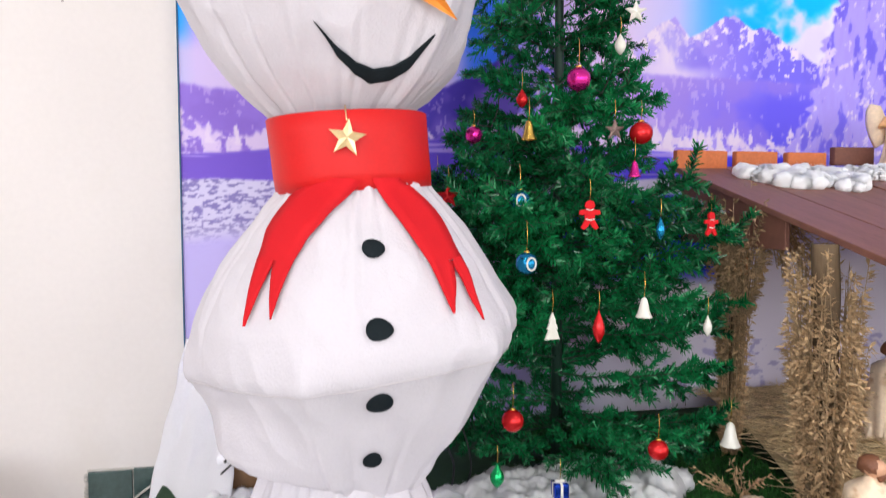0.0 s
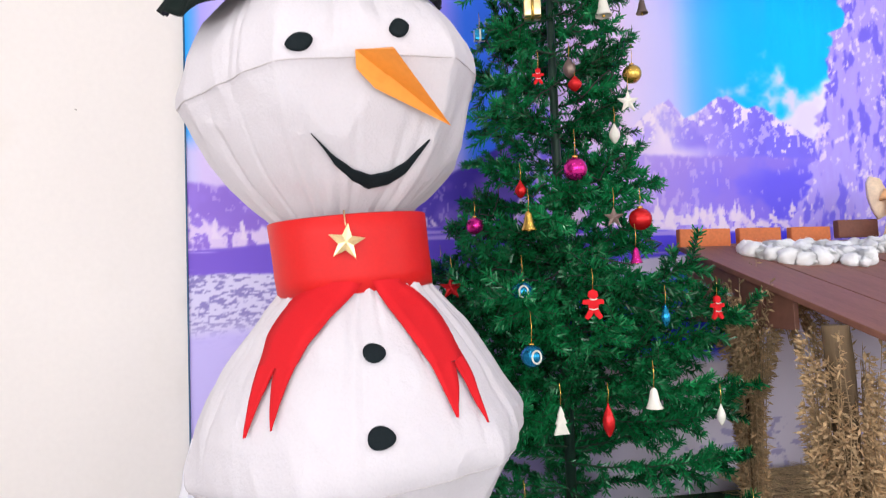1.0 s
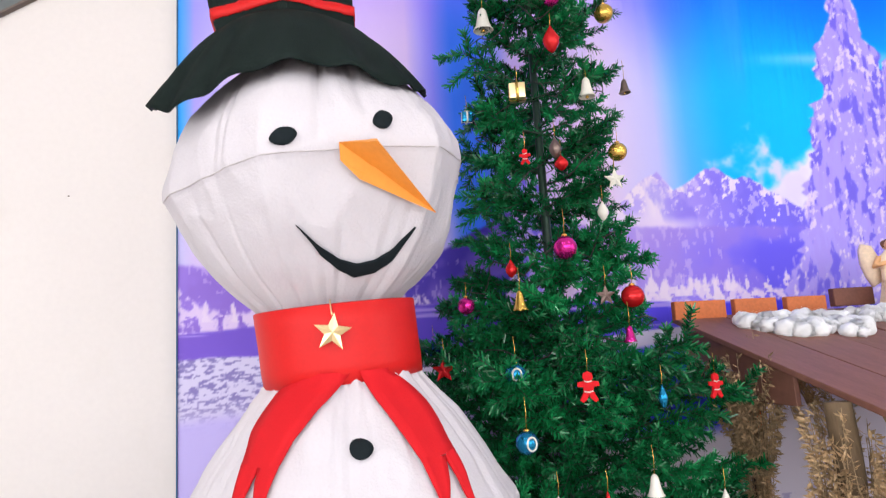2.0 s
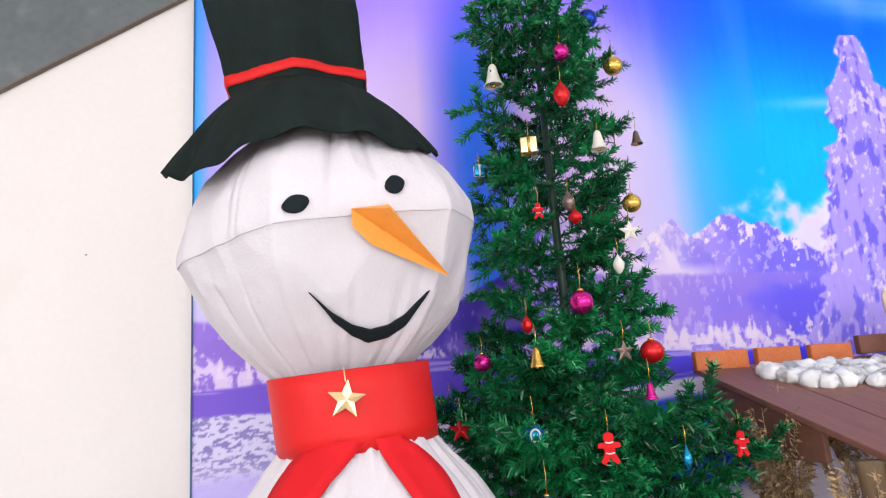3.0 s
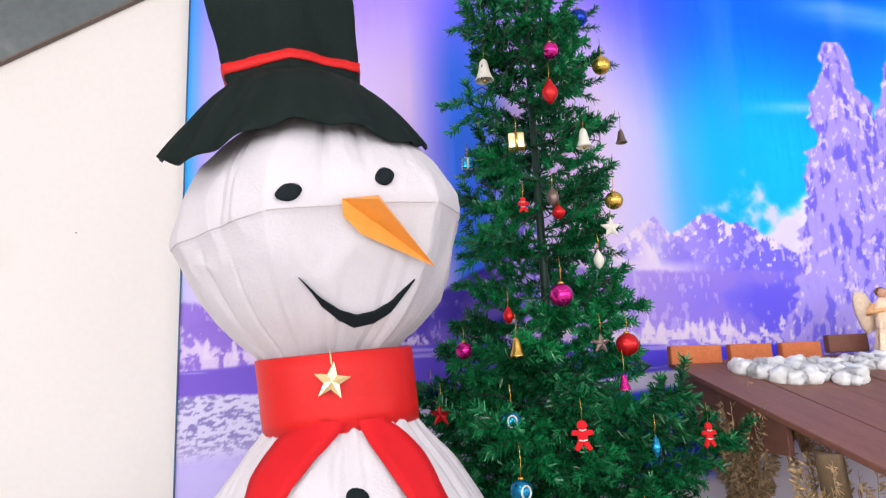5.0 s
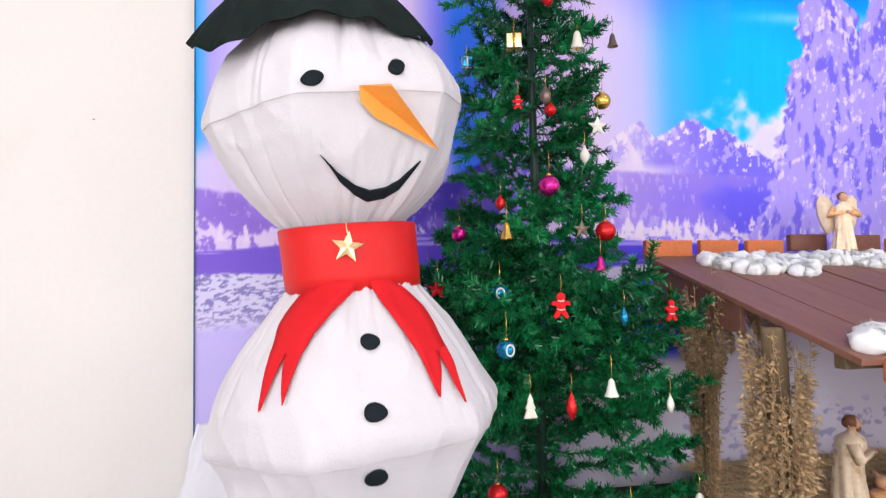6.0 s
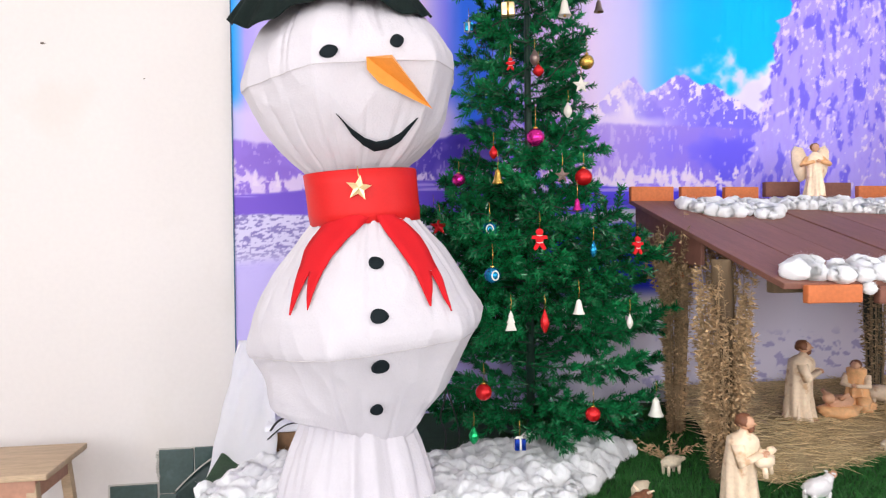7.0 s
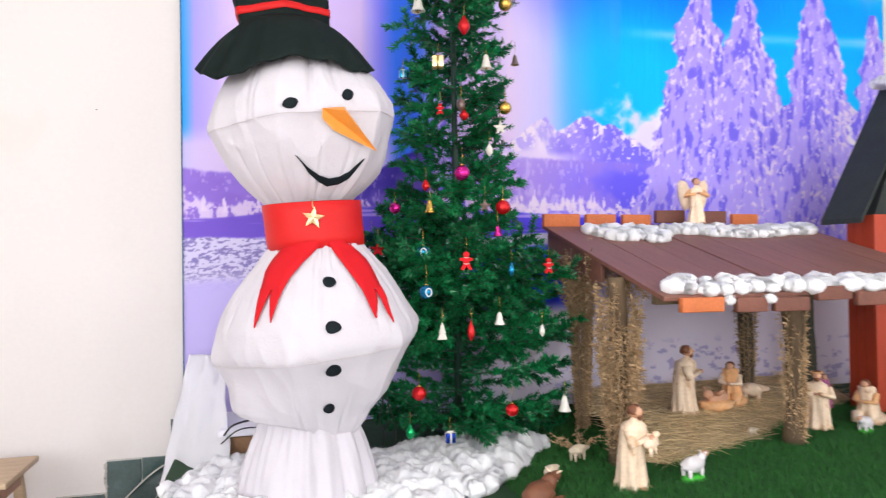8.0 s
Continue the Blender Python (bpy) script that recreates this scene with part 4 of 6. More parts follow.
COTTON_EDGE = [(-0.44, 1.60), (-0.30, 1.88), (0.27, 1.76), (0.39, 1.83), (0.85, 1.93), (1.01, 1.88), (1.045, 1.72), (0.87, 1.50), (0.74, 1.36), (0.55, 1.22), (0.40, 1.05), (-0.20, 1.0), (-0.44, 1.30)]


def edge_depth(x, y):
    """How far a place lies inside the cotton's outline; negative outside."""
    inside, best = False, 9.0
    for (ax, ay), (bx, by) in zip(COTTON_EDGE, COTTON_EDGE[1:] + COTTON_EDGE[:1]):
        if (ay > y) != (by > y) and x < ax + (y - ay) / (by - ay) * (bx - ax):
            inside = not inside
        t = max(0, min(1, ((x - ax) * (bx - ax) + (y - ay) * (by - ay)) / ((bx - ax) ** 2 + (by - ay) ** 2)))
        best = min(best, math.hypot(x - ax - t * (bx - ax), y - ay - t * (by - ay)))
    return best if inside else -best


def puff(x, y):
    """Height of pulled cotton: rounded lumps with soft creases between them."""
    w = Vector((x + 0.02 * noise.noise(Vector((x * 9, y * 9, 0))), y + 0.02 * noise.noise(Vector((x * 9, y * 9, 5))), 0.3))
    d1 = noise.voronoi(w * 16)[0][0]
    d2 = noise.voronoi(w * 38)[0][0]
    h = 0.050 * max(0.0, 1 - d1 * d1) + 0.016 * max(0.0, 1 - 0.9 * d2 * d2)
    return h + 0.025 * noise.noise(Vector((x * 4, y * 4, 1))) + 0.004 * noise.noise(Vector((x * 60, y * 60, 2)))


def ground_cotton():
    rng = random.Random(3)
    nx, ny = 250, 160
    bm = bmesh.new()
    grid = {}
    for j in range(ny + 1):
        for i in range(nx + 1):
            x, y = -0.48 + 1.56 * i / nx, 0.96 + 1.0 * j / ny
            d = edge_depth(x, y) + 0.03 * noise.noise(Vector((x * 11, y * 11, 7)))
            if d < 0 or (x - 0.04) ** 2 + (y - 1.43) ** 2 < 0.20 ** 2:
                continue
            k = min(1.0, d / 0.05)
            grid[i, j] = bm.verts.new((x, y, PLAT_Z + 0.002 + (0.012 + max(0.0, puff(x, y))) * math.sqrt(k)))
    for i, j in list(grid):
        q = [(i, j), (i + 1, j), (i + 1, j + 1), (i, j + 1)]
        if all(c in grid for c in q):
            bm.faces.new([grid[c] for c in q])
    for k in range(60):
        while True:
            x, y = rng.uniform(-0.46, 1.06), rng.uniform(0.98, 1.95)
            if 0.005 < edge_depth(x, y) < 0.07 and (x - 0.04) ** 2 + (y - 1.43) ** 2 > 0.3 ** 2:
                break
        ball(bm, (x, y, PLAT_Z + 0.022), rng.uniform(0.026, 0.042), 3, (rng.uniform(0.9, 1.2), rng.uniform(0.9, 1.2), 0.85), 0.3, 0, rng.uniform(0, 90))
    me0 = mesh_of("cotton_snow", bm, M_COTTON)
    old, polys = [v.co.copy() for v in me0.vertices], [tuple(p.vertices) for p in me0.polygons]
    norms = [v.normal.copy() for v in me0.vertices]
    bpy.data.meshes.remove(me0)
    verts, faces = [], []
    for k in range(34000):
        i = rng.randrange(len(old))
        o = old[i] - norms[i] * 0.002
        w = (norms[i] * 0.8 + Vector((rng.uniform(-1, 1), rng.uniform(-1, 1), rng.uniform(-0.4, 1)))).normalized() * rng.uniform(0.005, 0.013)
        sd = w.cross(Vector((rng.uniform(-1, 1), rng.uniform(-1, 1), 0.2))).normalized() * 0.0005
        j = len(verts) + len(old)
        verts += [o - sd, o + sd, o + w]
        faces.append((j, j + 1, j + 2))
    me = bpy.data.meshes.new("cotton_snow")
    me.from_pydata(old + verts, [], polys + faces)
    me.materials.append(M_COTTON)
    me.polygons.foreach_set("use_smooth", [True] * len(me.polygons))
    tagged(new("cotton_snow", me), "white cotton wool snow on the platform round the tree", "cotton wool", kind="stuff")


ground_cotton()


# ---- turf and straw ----
def blades(name, label, cat, mat, count, area, height, width, seed, lean=0.5, base=PLAT_Z, flat=False, hgt=None):
    """Many thin strips as one mesh. area(rng) gives a place or None; flat strips lie like straw."""
    rng = random.Random(seed)
    verts, faces = [], []
    while len(faces) < count:
        p = area(rng)
        if p is None:
            continue
        z = base if hgt is None else hgt(*p)
        a = rng.uniform(0, 2 * math.pi)
        h = height * rng.uniform(0.6, 1.3)
        if flat:
            d = Vector((math.cos(a), math.sin(a) * 0.7, rng.uniform(-0.12, 0.22))) * h
            o = Vector((p[0], p[1], z + rng.uniform(0.0, 0.014)))
        else:
            d = Vector((rng.uniform(-lean, lean), rng.uniform(-lean, lean), 1)) * h
            o = Vector((p[0], p[1], z))
        s = d.cross(Vector((rng.uniform(-1, 1), rng.uniform(-1, 1), 0.3))).normalized() * width
        i = len(verts)
        verts += [o - s, o + s, o + d + s * 0.4, o + d - s * 0.4]
        faces.append((i, i + 1, i + 2, i + 3))
    me = bpy.data.meshes.new(name)
    me.from_pydata(verts, [], faces)
    me.materials.append(mat)
    return tagged(new(name, me), label, cat, kind="stuff")


def straw_front(x):
    return float(np.interp(x, [0.9, 1.22, 1.26, 1.30, 1.36, 1.95, 2.55, 3.2], [2.4, 2.38, 1.7, 1.45, 1.36, 1.57, 1.92, 2.1]))


def straw_side(y):
    """The mound's slanting edge towards the tree."""
    return 1.26 + 0.26 * max(0.0, y - 1.45)


def straw_height(x, y):
    return PLAT_Z + 0.01 + 0.075 * min(1.0, max(0.0, (y - straw_front(x)) / 0.22)) + 0.008 * noise.noise(Vector((x * 9, y * 9, 1)))


def turf_place(rng):
    x, y = rng.uniform(0.72, 3.0), rng.uniform(0.64, 2.36)
    return (x, y) if y < straw_front(x) + 0.03 + 0.05 * rng.random() or x < straw_side(y) + 0.02 else None


def straw_place(rng):
    x, y = rng.uniform(1.05, 2.95), rng.uniform(1.3, 2.4)
    return (x, y) if y > straw_front(x) - 0.02 and x > straw_side(y) - 0.03 * rng.random() and rng.random() < 0.35 + 0.65 * (noise.noise(Vector((x * 5, y * 5, 4))) > -0.15) else None


blades("turf", "dark green artificial turf blades on the platform", "grass", M_GRASS, 95000, turf_place, 0.017, 0.0011, 21)
bm = bmesh.new()
gx = [[bm.verts.new((1.19 + 1.78 * i / 60, straw_front(1.19 + 1.78 * i / 60) - 0.01 + (2.44 - straw_front(1.19 + 1.78 * i / 60)) * j / 24, 0)) for i in range(61)] for j in range(25)]
for row in gx:
    for v in row:
        v.co.x = max(v.co.x, straw_side(v.co.y) + 0.0001 * v.co.x)
        v.co.z = max(PLAT_Z + 0.003, straw_height(v.co.x, v.co.y))
for j in range(24):
    for i in range(60):
        bm.faces.new((gx[j][i], gx[j][i + 1], gx[j + 1][i + 1], gx[j + 1][i]))
tagged(part("litter_ground", bm, M_EARTH), "brown dry litter mound under the stable", kind="structure")
blades("straw", "loose dry straw strewn under the stable roof", "straw", M_STRAW, 6500, straw_place, 0.085, 0.0012, 23, flat=True, hgt=straw_height)


# ---- the stable ----
ROOF_L, ROOF_R, RIDGE_Y, RIDGE_Z, EAVE_Y, EAVE_Z = 1.245, 2.78, 2.20, 1.470, 1.15, 1.168


def roof_z(y):
    return EAVE_Z + (RIDGE_Z - EAVE_Z) * (y - EAVE_Y) / (RIDGE_Y - EAVE_Y)


def stable():
    root = thing("stable", "small wooden nativity stable with red-brown roof boards", "stable")
    slope = math.atan2(RIDGE_Z - EAVE_Z, RIDGE_Y - EAVE_Y)
    run = math.hypot(RIDGE_Z - EAVE_Z, RIDGE_Y - EAVE_Y)
    m0 = Matrix.Translation((0, EAVE_Y, EAVE_Z)) @ Matrix.Rotation(slope, 4, "X")
    x, k = ROOF_L, 0
    rng = random.Random(4)
    while x < ROOF_R - 0.05:
        w = 0.19
        bm = bmesh.new()
        dz = rng.uniform(-0.002, 0.002)
        box(bm, x, min(x + w - 0.003, ROOF_R), rng.uniform(-0.006, 0.004), run, -0.018 + dz, dz, 0.003, m0)
        part("roof_board", bm, M_ROOF, root, smooth=False)
        x += w
    for y in (1.24, 2.0):
        bm = bmesh.new()
        box(bm, ROOF_L + 0.02, ROOF_R - 0.02, y - 0.018, y + 0.018, roof_z(y) - 0.062, roof_z(y) - 0.024, 0.003)
        part("purlin", bm, M_POST, root, "dark roof beam")
    bm = bmesh.new()
    box(bm, ROOF_L + 0.012, ROOF_L + 0.028, 1.62, 2.16, 1.20, 1.33, 0.003)
    for v in bm.verts:
        if v.co.z > 1.26:
            v.co.z = roof_z(v.co.y) - 0.022
    part("gable_board", bm, M_ROOF, root, "red-brown board under the roof edge", smooth=False)
    for px, py, r, top, mat, lab in ((1.225, 1.43, 0.030, None, M_POST, "rough wooden post"), (1.37, 2.0, 0.026, None, M_POST, "rough wooden post"), (2.36, 2.12, 0.034, None, M_DPOST, "dark wooden post"), (2.075, 1.47, 0.040, None, M_POST, "rough wooden post"), (2.70, 2.05, 0.03, None, M_DPOST, "dark wooden post"), (2.72, 1.45, 0.035, None, M_POST, "rough wooden post")):
        bm = bmesh.new()
        zt = roof_z(py) - 0.022
        def post_at(t, a, px=px, py=py, r=r, zt=zt):
            z = PLAT_Z + 0.005 + (zt - PLAT_Z - 0.005) * t
            rr = r * (1 + 0.35 * max(0, 0.2 - t) * 3 + 0.5 * max(0, t - 0.85)) * (1 + 0.22 * noise.noise(Vector((math.sin(a) * 1.5 + px * 9, math.cos(a) * 1.5, z * 6))))
            return Vector((px + rr * math.sin(a) + 0.01 * math.sin(z * 7 + px), py - rr * math.cos(a), z))
        lathe(bm, [i / 16 for i in range(17)], 14, post_at, True, True)
        part("post", bm, mat, root, lab)
    for x0, x1, dark in ((1.243, 1.440, 0), (1.475, 1.641, 0), (1.682, 1.843, 0), (1.877, 2.045, 1), (2.14, 2.30, 1), (2.34, 2.5, 0)):
        bm = bmesh.new()
        box(bm, x0, x1, -0.014, 0.014, 0, 0.066, 0.004)
        part("ridge_tile", bm, M_BRICKD if dark else M_BRICK, root, "dark burnt tile strip" if dark else "orange terracotta strip", m=Matrix.Translation((0, RIDGE_Y - 0.016, RIDGE_Z - 0.004)) @ Matrix.Rotation(rng.uniform(-0.01, 0.01), 4, "Y"))
    for x0, x1, dark in ((1.305, 1.476, 0), (1.530, 1.660, 1), (1.692, 1.842, 1), (1.880, 2.035, 1), (2.062, 2.22, 1), (2.25, 2.40, 0), (2.44, 2.6, 1)):
        bm = bmesh.new()
        box(bm, x0, x1, -0.014, 0.012, -0.026, 0.026, 0.004)
        part("eave_tile", bm, M_BRICKD if dark else M_BRICK, root, "dark burnt tile strip" if dark else "orange terracotta strip", m=Matrix.Translation((0, EAVE_Y - 0.010, EAVE_Z - 0.026)) @ Matrix.Rotation(rng.uniform(-0.012, 0.012), 4, "Y"))
    bm = bmesh.new()
    box(bm, 1.262, 1.345, 1.90, 1.925, 1.105, 1.165, 0.004)
    part("bracket", bm, M_BRICK, root, "terracotta piece under the roof")


stable()


def dry_bundle(name, label, cx, cy, z0, z1, r0, r1, stems, leaves, seed, droop=0.0, mat=None):
    """Dry stalks tied round a post, with many curled leaves."""
    rng = random.Random(seed)
    bm = bmesh.new()
    verts, faces = [], []
    for s in range(stems):
        a = rng.uniform(0, 2 * math.pi)
        q = rng.uniform(0.55, 1.0)
        zt = z0 + (z1 - z0) * rng.uniform(0.55, 1.05)
        pts = []
        for t in (0, 0.33, 0.66, 1.0):
            r = (r0 + (r1 - r0) * t) * q
            z = z0 + (zt - z0) * t - droop * t * t * rng.uniform(0.3, 1)
            w = 0.012 * t
            pts.append(Vector((cx + r * math.cos(a) + rng.uniform(-w, w), cy + r * math.sin(a) + rng.uniform(-w, w), z)))
        tube(bm, pts, [0.0018, 0.0015, 0.0012, 0.0008], 4)
        for k in range(int(leaves * 2.1)):
            t = rng.random() ** 0.8 * 3
            i = min(2, int(t))
            p = pts[i].lerp(pts[i + 1], t - i)
            d = Vector((math.cos(a) + rng.uniform(-1, 1), math.sin(a) + rng.uniform(-1, 1), rng.uniform(-0.9, 1.0))).normalized() * rng.uniform(0.010, 0.032)
            sd = d.cross(Vector((rng.uniform(-1, 1), rng.uniform(-1, 1), rng.uniform(-1, 1)))).normalized() * rng.uniform(0.0014, 0.0045)
            j = len(verts)
            verts += [p, p + d * 0.5 + sd, p + d, p + d * 0.5 - sd]
            faces.append((j, j + 1, j + 2, j + 3))
    me0 = mesh_of(name, bm, [M_STALK], False)
    old, polys = [v.co.copy() for v in me0.vertices], [tuple(p.vertices) for p in me0.polygons]
    bpy.data.meshes.remove(me0)
    me = bpy.data.meshes.new(name)
    me.from_pydata(old + verts, [], polys + [tuple(i + len(old) for i in f) for f in faces])
    me.materials.append(M_STALK)
    me.materials.append(mat or M_VINE)
    me.polygons.foreach_set("material_index", [0] * len(polys) + [1] * len(faces))
    return tagged(new(name, me), label, "dry plants", kind="stuff")


dry_bundle("dry_vine", "brown dry stalks and leaves round the front post", 1.235, 1.43, 0.505, 1.20, 0.036, 0.092, 90, 62, 31)
dry_bundle("dry_vine", "brown dry vine climbing the stable's back post", 1.33, 1.95, 0.51, 1.36, 0.024, 0.060, 60, 34, 32)
dry_bundle("dry_vine", "brown dry sprays over the roof corner", 1.25, 1.80, 1.00, 1.33, 0.03, 0.10, 44, 30, 33)
dry_bundle("dry_vine", "brown dry leaves round the dark post", 2.36, 2.10, 0.58, 1.36, 0.03, 0.055, 34, 26, 34)
dry_bundle("dry_vine", "brown dry stalks round the wooden post", 2.075, 1.46, 0.52, 1.15, 0.036, 0.06, 30, 22, 35)
dry_bundle("dry_spray", "dry leaf spray hanging under the roof", 1.50, 2.05, 1.36, 1.08, 0.02, 0.20, 52, 36, 36, 0.03)
dry_bundle("dry_spray", "dry stalks lying by the stable foot", 1.15, 1.64, 0.51, 0.57, 0.02, 0.12, 12, 9, 37)


def roof_cotton():
    rng = random.Random(9)
    spots = []
    while len(spots) < 230:
        x = rng.uniform(1.42, 2.74)
        low = float(np.interp(x, [1.36, 1.5, 1.72, 1.8, 1.9, 2.2, 2.74], [2.06, 1.90, 1.84, 2.03, 2.00, 1.92, 2.02]))
        y = rng.uniform(low, 2.07)
        if abs(x - 1.81) < 0.03:
            continue
        spots.append((x, y, roof_z(y) + 0.012, rng.uniform(0.022, 0.040)))
    cotton("cotton_snow", "white cotton wool snow along the roof ridge", spots, 11)
    spots = []
    while len(spots) < 105:
        x = rng.uniform(1.285, 2.74)
        y = rng.uniform(1.145, 1.145 + float(np.interp(x, [1.28, 1.36, 2.0, 2.74], [0.05, 0.12, 0.10, 0.07])))
        spots.append((x, y, roof_z(y) + 0.018, rng.uniform(0.024, 0.038)))
    for x in (1.50, 1.67):
        spots.append((x, 1.130, roof_z(1.15) - 0.02, 0.020))
    cotton("cotton_snow", "white cotton wool snow along the eave", spots, 12)


roof_cotton()


# ---- plaster figures ----
def robe(bm, h, base, waist, shoulder, lean=0.0, folds=7, mi=0, top=0.80, seed=0, off=(0, 0)):
    """A draped body: a lathe with folds that deepen towards the hem."""
    prof = [(0.0, base), (0.03, base * 1.02), (0.12, base * 0.93), (0.3, base * 0.82), (0.48, waist), (0.62, shoulder * 0.95), (0.72, shoulder), (0.78, shoulder * 0.8), (top + 0.02, 0.045), (top + 0.05, 0.036)]
    def at(t, a):
        r = smoothed(t, prof, 0.015) * h
        deep = max(0.0, 0.72 - t)
        r *= 1 + 0.34 * deep * math.sin(folds * a + 2.2 * t + seed) + 0.16 * deep * math.sin((folds * 2 + 1) * a + seed * 2 - 3 * t) + 0.06 * noise.noise(Vector((math.sin(a) * 2, math.cos(a) * 2, t * 5 + seed)))
        return Vector((off[0] + r * math.sin(a), off[1] - r * math.cos(a) * 0.82 - lean * h * t * t, t * h))
    lathe(bm, [i / 30 * (top + 0.05) for i in range(31)], 44, at, True, True, mi)


def head(bm, c, r, h, beard=False, hood=None):
    ball(bm, c, r, 2, (0.88, 0.95, 1.12), 0, 3)
    x, y, z = c
    ball(bm, (x, y + r * 0.28, z + r * 0.22), r * 1.06, 2, (0.95, 0.95, 1.08), 0.25, 2 if hood is None else hood, 3.0)
    ball(bm, (x, y - r * 0.98, z - r * 0.05), r * 0.16, 1, (0.8, 1, 1.2), 0, 3)
    if beard:
        ball(bm, (x, y - r * 0.5, z - r * 0.85), r * 0.6, 2, (0.9, 0.7, 1.2), 0.3, 2, 5.0)


STATUE_MATS = [M_CREAM, M_OCHRE, M_HAIR, M_SKIN, M_WOOL, M_LAMB, M_LIME, M_PINK]


def statue(name, label, m, build, wide=1.0, category="figurine"):
    bm = bmesh.new()
    build(bm)
    bmesh.ops.recalc_face_normals(bm, faces=bm.faces)
    for v in bm.verts:
        v.co.x, v.co.y = v.co.x * wide, v.co.y * wide
    ob = part(name, bm, STATUE_MATS, m=m)
    return tagged(ob, label, category, "nativity figures")


def standing(h, beard=True, carry=False, crown=False, robe_mi=0, cloak_mi=1, seed=0, arm=0.0):
    def build(bm):
        robe(bm, h, 0.150, 0.118, 0.138, 0.05, 7, robe_mi, seed=seed)
        # cloak over one shoulder and the back
        def cloak(t, a):
            u = a * 0.75 - 0.55 * math.pi * 0.75 + math.pi
            z = 0.08 + 0.72 * t
            r = (0.158 - 0.02 * t) * h * (1 + 0.09 * math.sin(6 * a + 3 * t) * (1.1 - t))
            if t > 0.93:
                r *= 0.62
            return Vector((r * math.sin(u), -r * math.cos(u) * 0.85 - 0.05 * h * z * z, z * h))
        n, k = 22, 14
        g = [[bm.verts.new(cloak(j / k, math.pi * 1.5 * i / n)) for i in range(n + 1)] for j in range(k + 1)]
        for j in range(k):
            for i in range(n):
                bm.faces.new((g[j][i], g[j][i + 1], g[j + 1][i + 1], g[j + 1][i])).material_index = cloak_mi
        y0 = -0.05 * h * 0.7
        head(bm, (0, y0 - 0.012 * h, 0.915 * h), 0.066 * h, h, beard)
        for s in (-1, 1):
            sh = Vector((s * 0.125 * h, y0 + 0.01 * h, 0.72 * h))
            el = Vector((s * (0.165 + arm) * h, y0 - 0.03 * h, 0.56 * h))
            hd = Vector((s * (0.030 + arm) * h, y0 - 0.125 * h, 0.63 * h))
            tube(bm, [sh, el, hd], [0.052 * h, 0.055 * h, 0.035 * h], 10, cloak_mi if s < 0 else robe_mi)
            ball(bm, hd + Vector((0, -0.02 * h, 0)), 0.026 * h, 2, mi=3)
        if carry:
            ball(bm, (0.03 * h, -0.165 * h, 0.56 * h), 0.085 * h, 3, (1.5, 0.8, 0.9), 0.2, 0, 2)
            ball(bm, (0.16 * h, -0.175 * h, 0.62 * h), 0.045 * h, 2, (1.3, 0.8, 0.9), 0.1, 0, 4)
            for q in (-0.05, 0.07):
                tube(bm, [(q * h, -0.19 * h, 0.52 * h), (q * h, -0.20 * h, 0.42 * h)], [0.022 * h, 0.016 * h], 7, 0)
        if crown:
            tube(bm, [(0.07 * h * math.sin(t), y0 - 0.012 * h - 0.07 * h * math.cos(t), 0.975 * h) for t in (2 * math.pi * i / 16 for i in range(17))], 0.012 * h, 6, 1)
        for s in (-1, 1):
            ball(bm, (s * 0.05 * h, -0.13 * h, 0.022 * h), 0.03 * h, 1, (0.8, 1.5, 0.7), 0, 3)
    return build


def kneeling(h, robe_mi=0, cloak_mi=1, veil=True, seed=3):
    def build(bm):
        H = h * 1.32
        # folded legs, the cloth spread over the ground, then the upright trunk
        ball(bm, (0, 0.05 * H, 0.085 * H), 0.20 * H, 3, (0.95, 1.25, 0.48), 0.35, robe_mi, seed)
        tube(bm, [(-0.06 * H, 0.10 * H, 0.13 * H), (-0.075 * H, -0.14 * H, 0.16 * H), (-0.075 * H, -0.17 * H, 0.03 * H)], [0.09 * H, 0.085 * H, 0.06 * H], 12, robe_mi)
        tube(bm, [(0.06 * H, 0.10 * H, 0.13 * H), (0.075 * H, -0.10 * H, 0.17 * H), (0.08 * H, -0.13 * H, 0.03 * H)], [0.09 * H, 0.085 * H, 0.06 * H], 12, robe_mi)
        robe(bm, H * 0.94, 0.155, 0.115, 0.118, 0.10, 8, robe_mi, seed=seed, top=0.66)
        hy = -0.075 * H
        head(bm, (0, hy - 0.01 * H, 0.70 * H), 0.064 * H, H, False, None)
        if veil:
            ball(bm, (0, hy + 0.055 * H, 0.60 * H), 0.078 * H, 3, (1.0, 0.7, 1.5), 0.25, cloak_mi, seed)
        for s in (-1, 1):
            tube(bm, [(s * 0.105 * H, -0.02 * H, 0.55 * H), (s * 0.125 * H, -0.09 * H, 0.40 * H), (s * 0.025 * H, -0.19 * H, 0.41 * H)], [0.045 * H, 0.046 * H, 0.028 * H], 9, cloak_mi)
        ball(bm, (0, -0.205 * H, 0.42 * H), 0.03 * H, 2, mi=3)
    return build


def baby(bm):
    """A child lying on a small heap of straw."""
    ball(bm, (0, 0, 0.022), 0.06, 3, (1.25, 0.75, 0.38), 0.35, 1, 2)
    ball(bm, (0.005, 0, 0.047), 0.030, 3, (1.7, 0.9, 0.7), 0.2, 3, 4)
    ball(bm, (-0.052, 0, 0.064), 0.017, 2, mi=3)
    for s in (-1, 1):
        tube(bm, [(-0.025, s * 0.018, 0.062), (-0.02, s * 0.04, 0.078)], [0.008, 0.006], 6, 3)


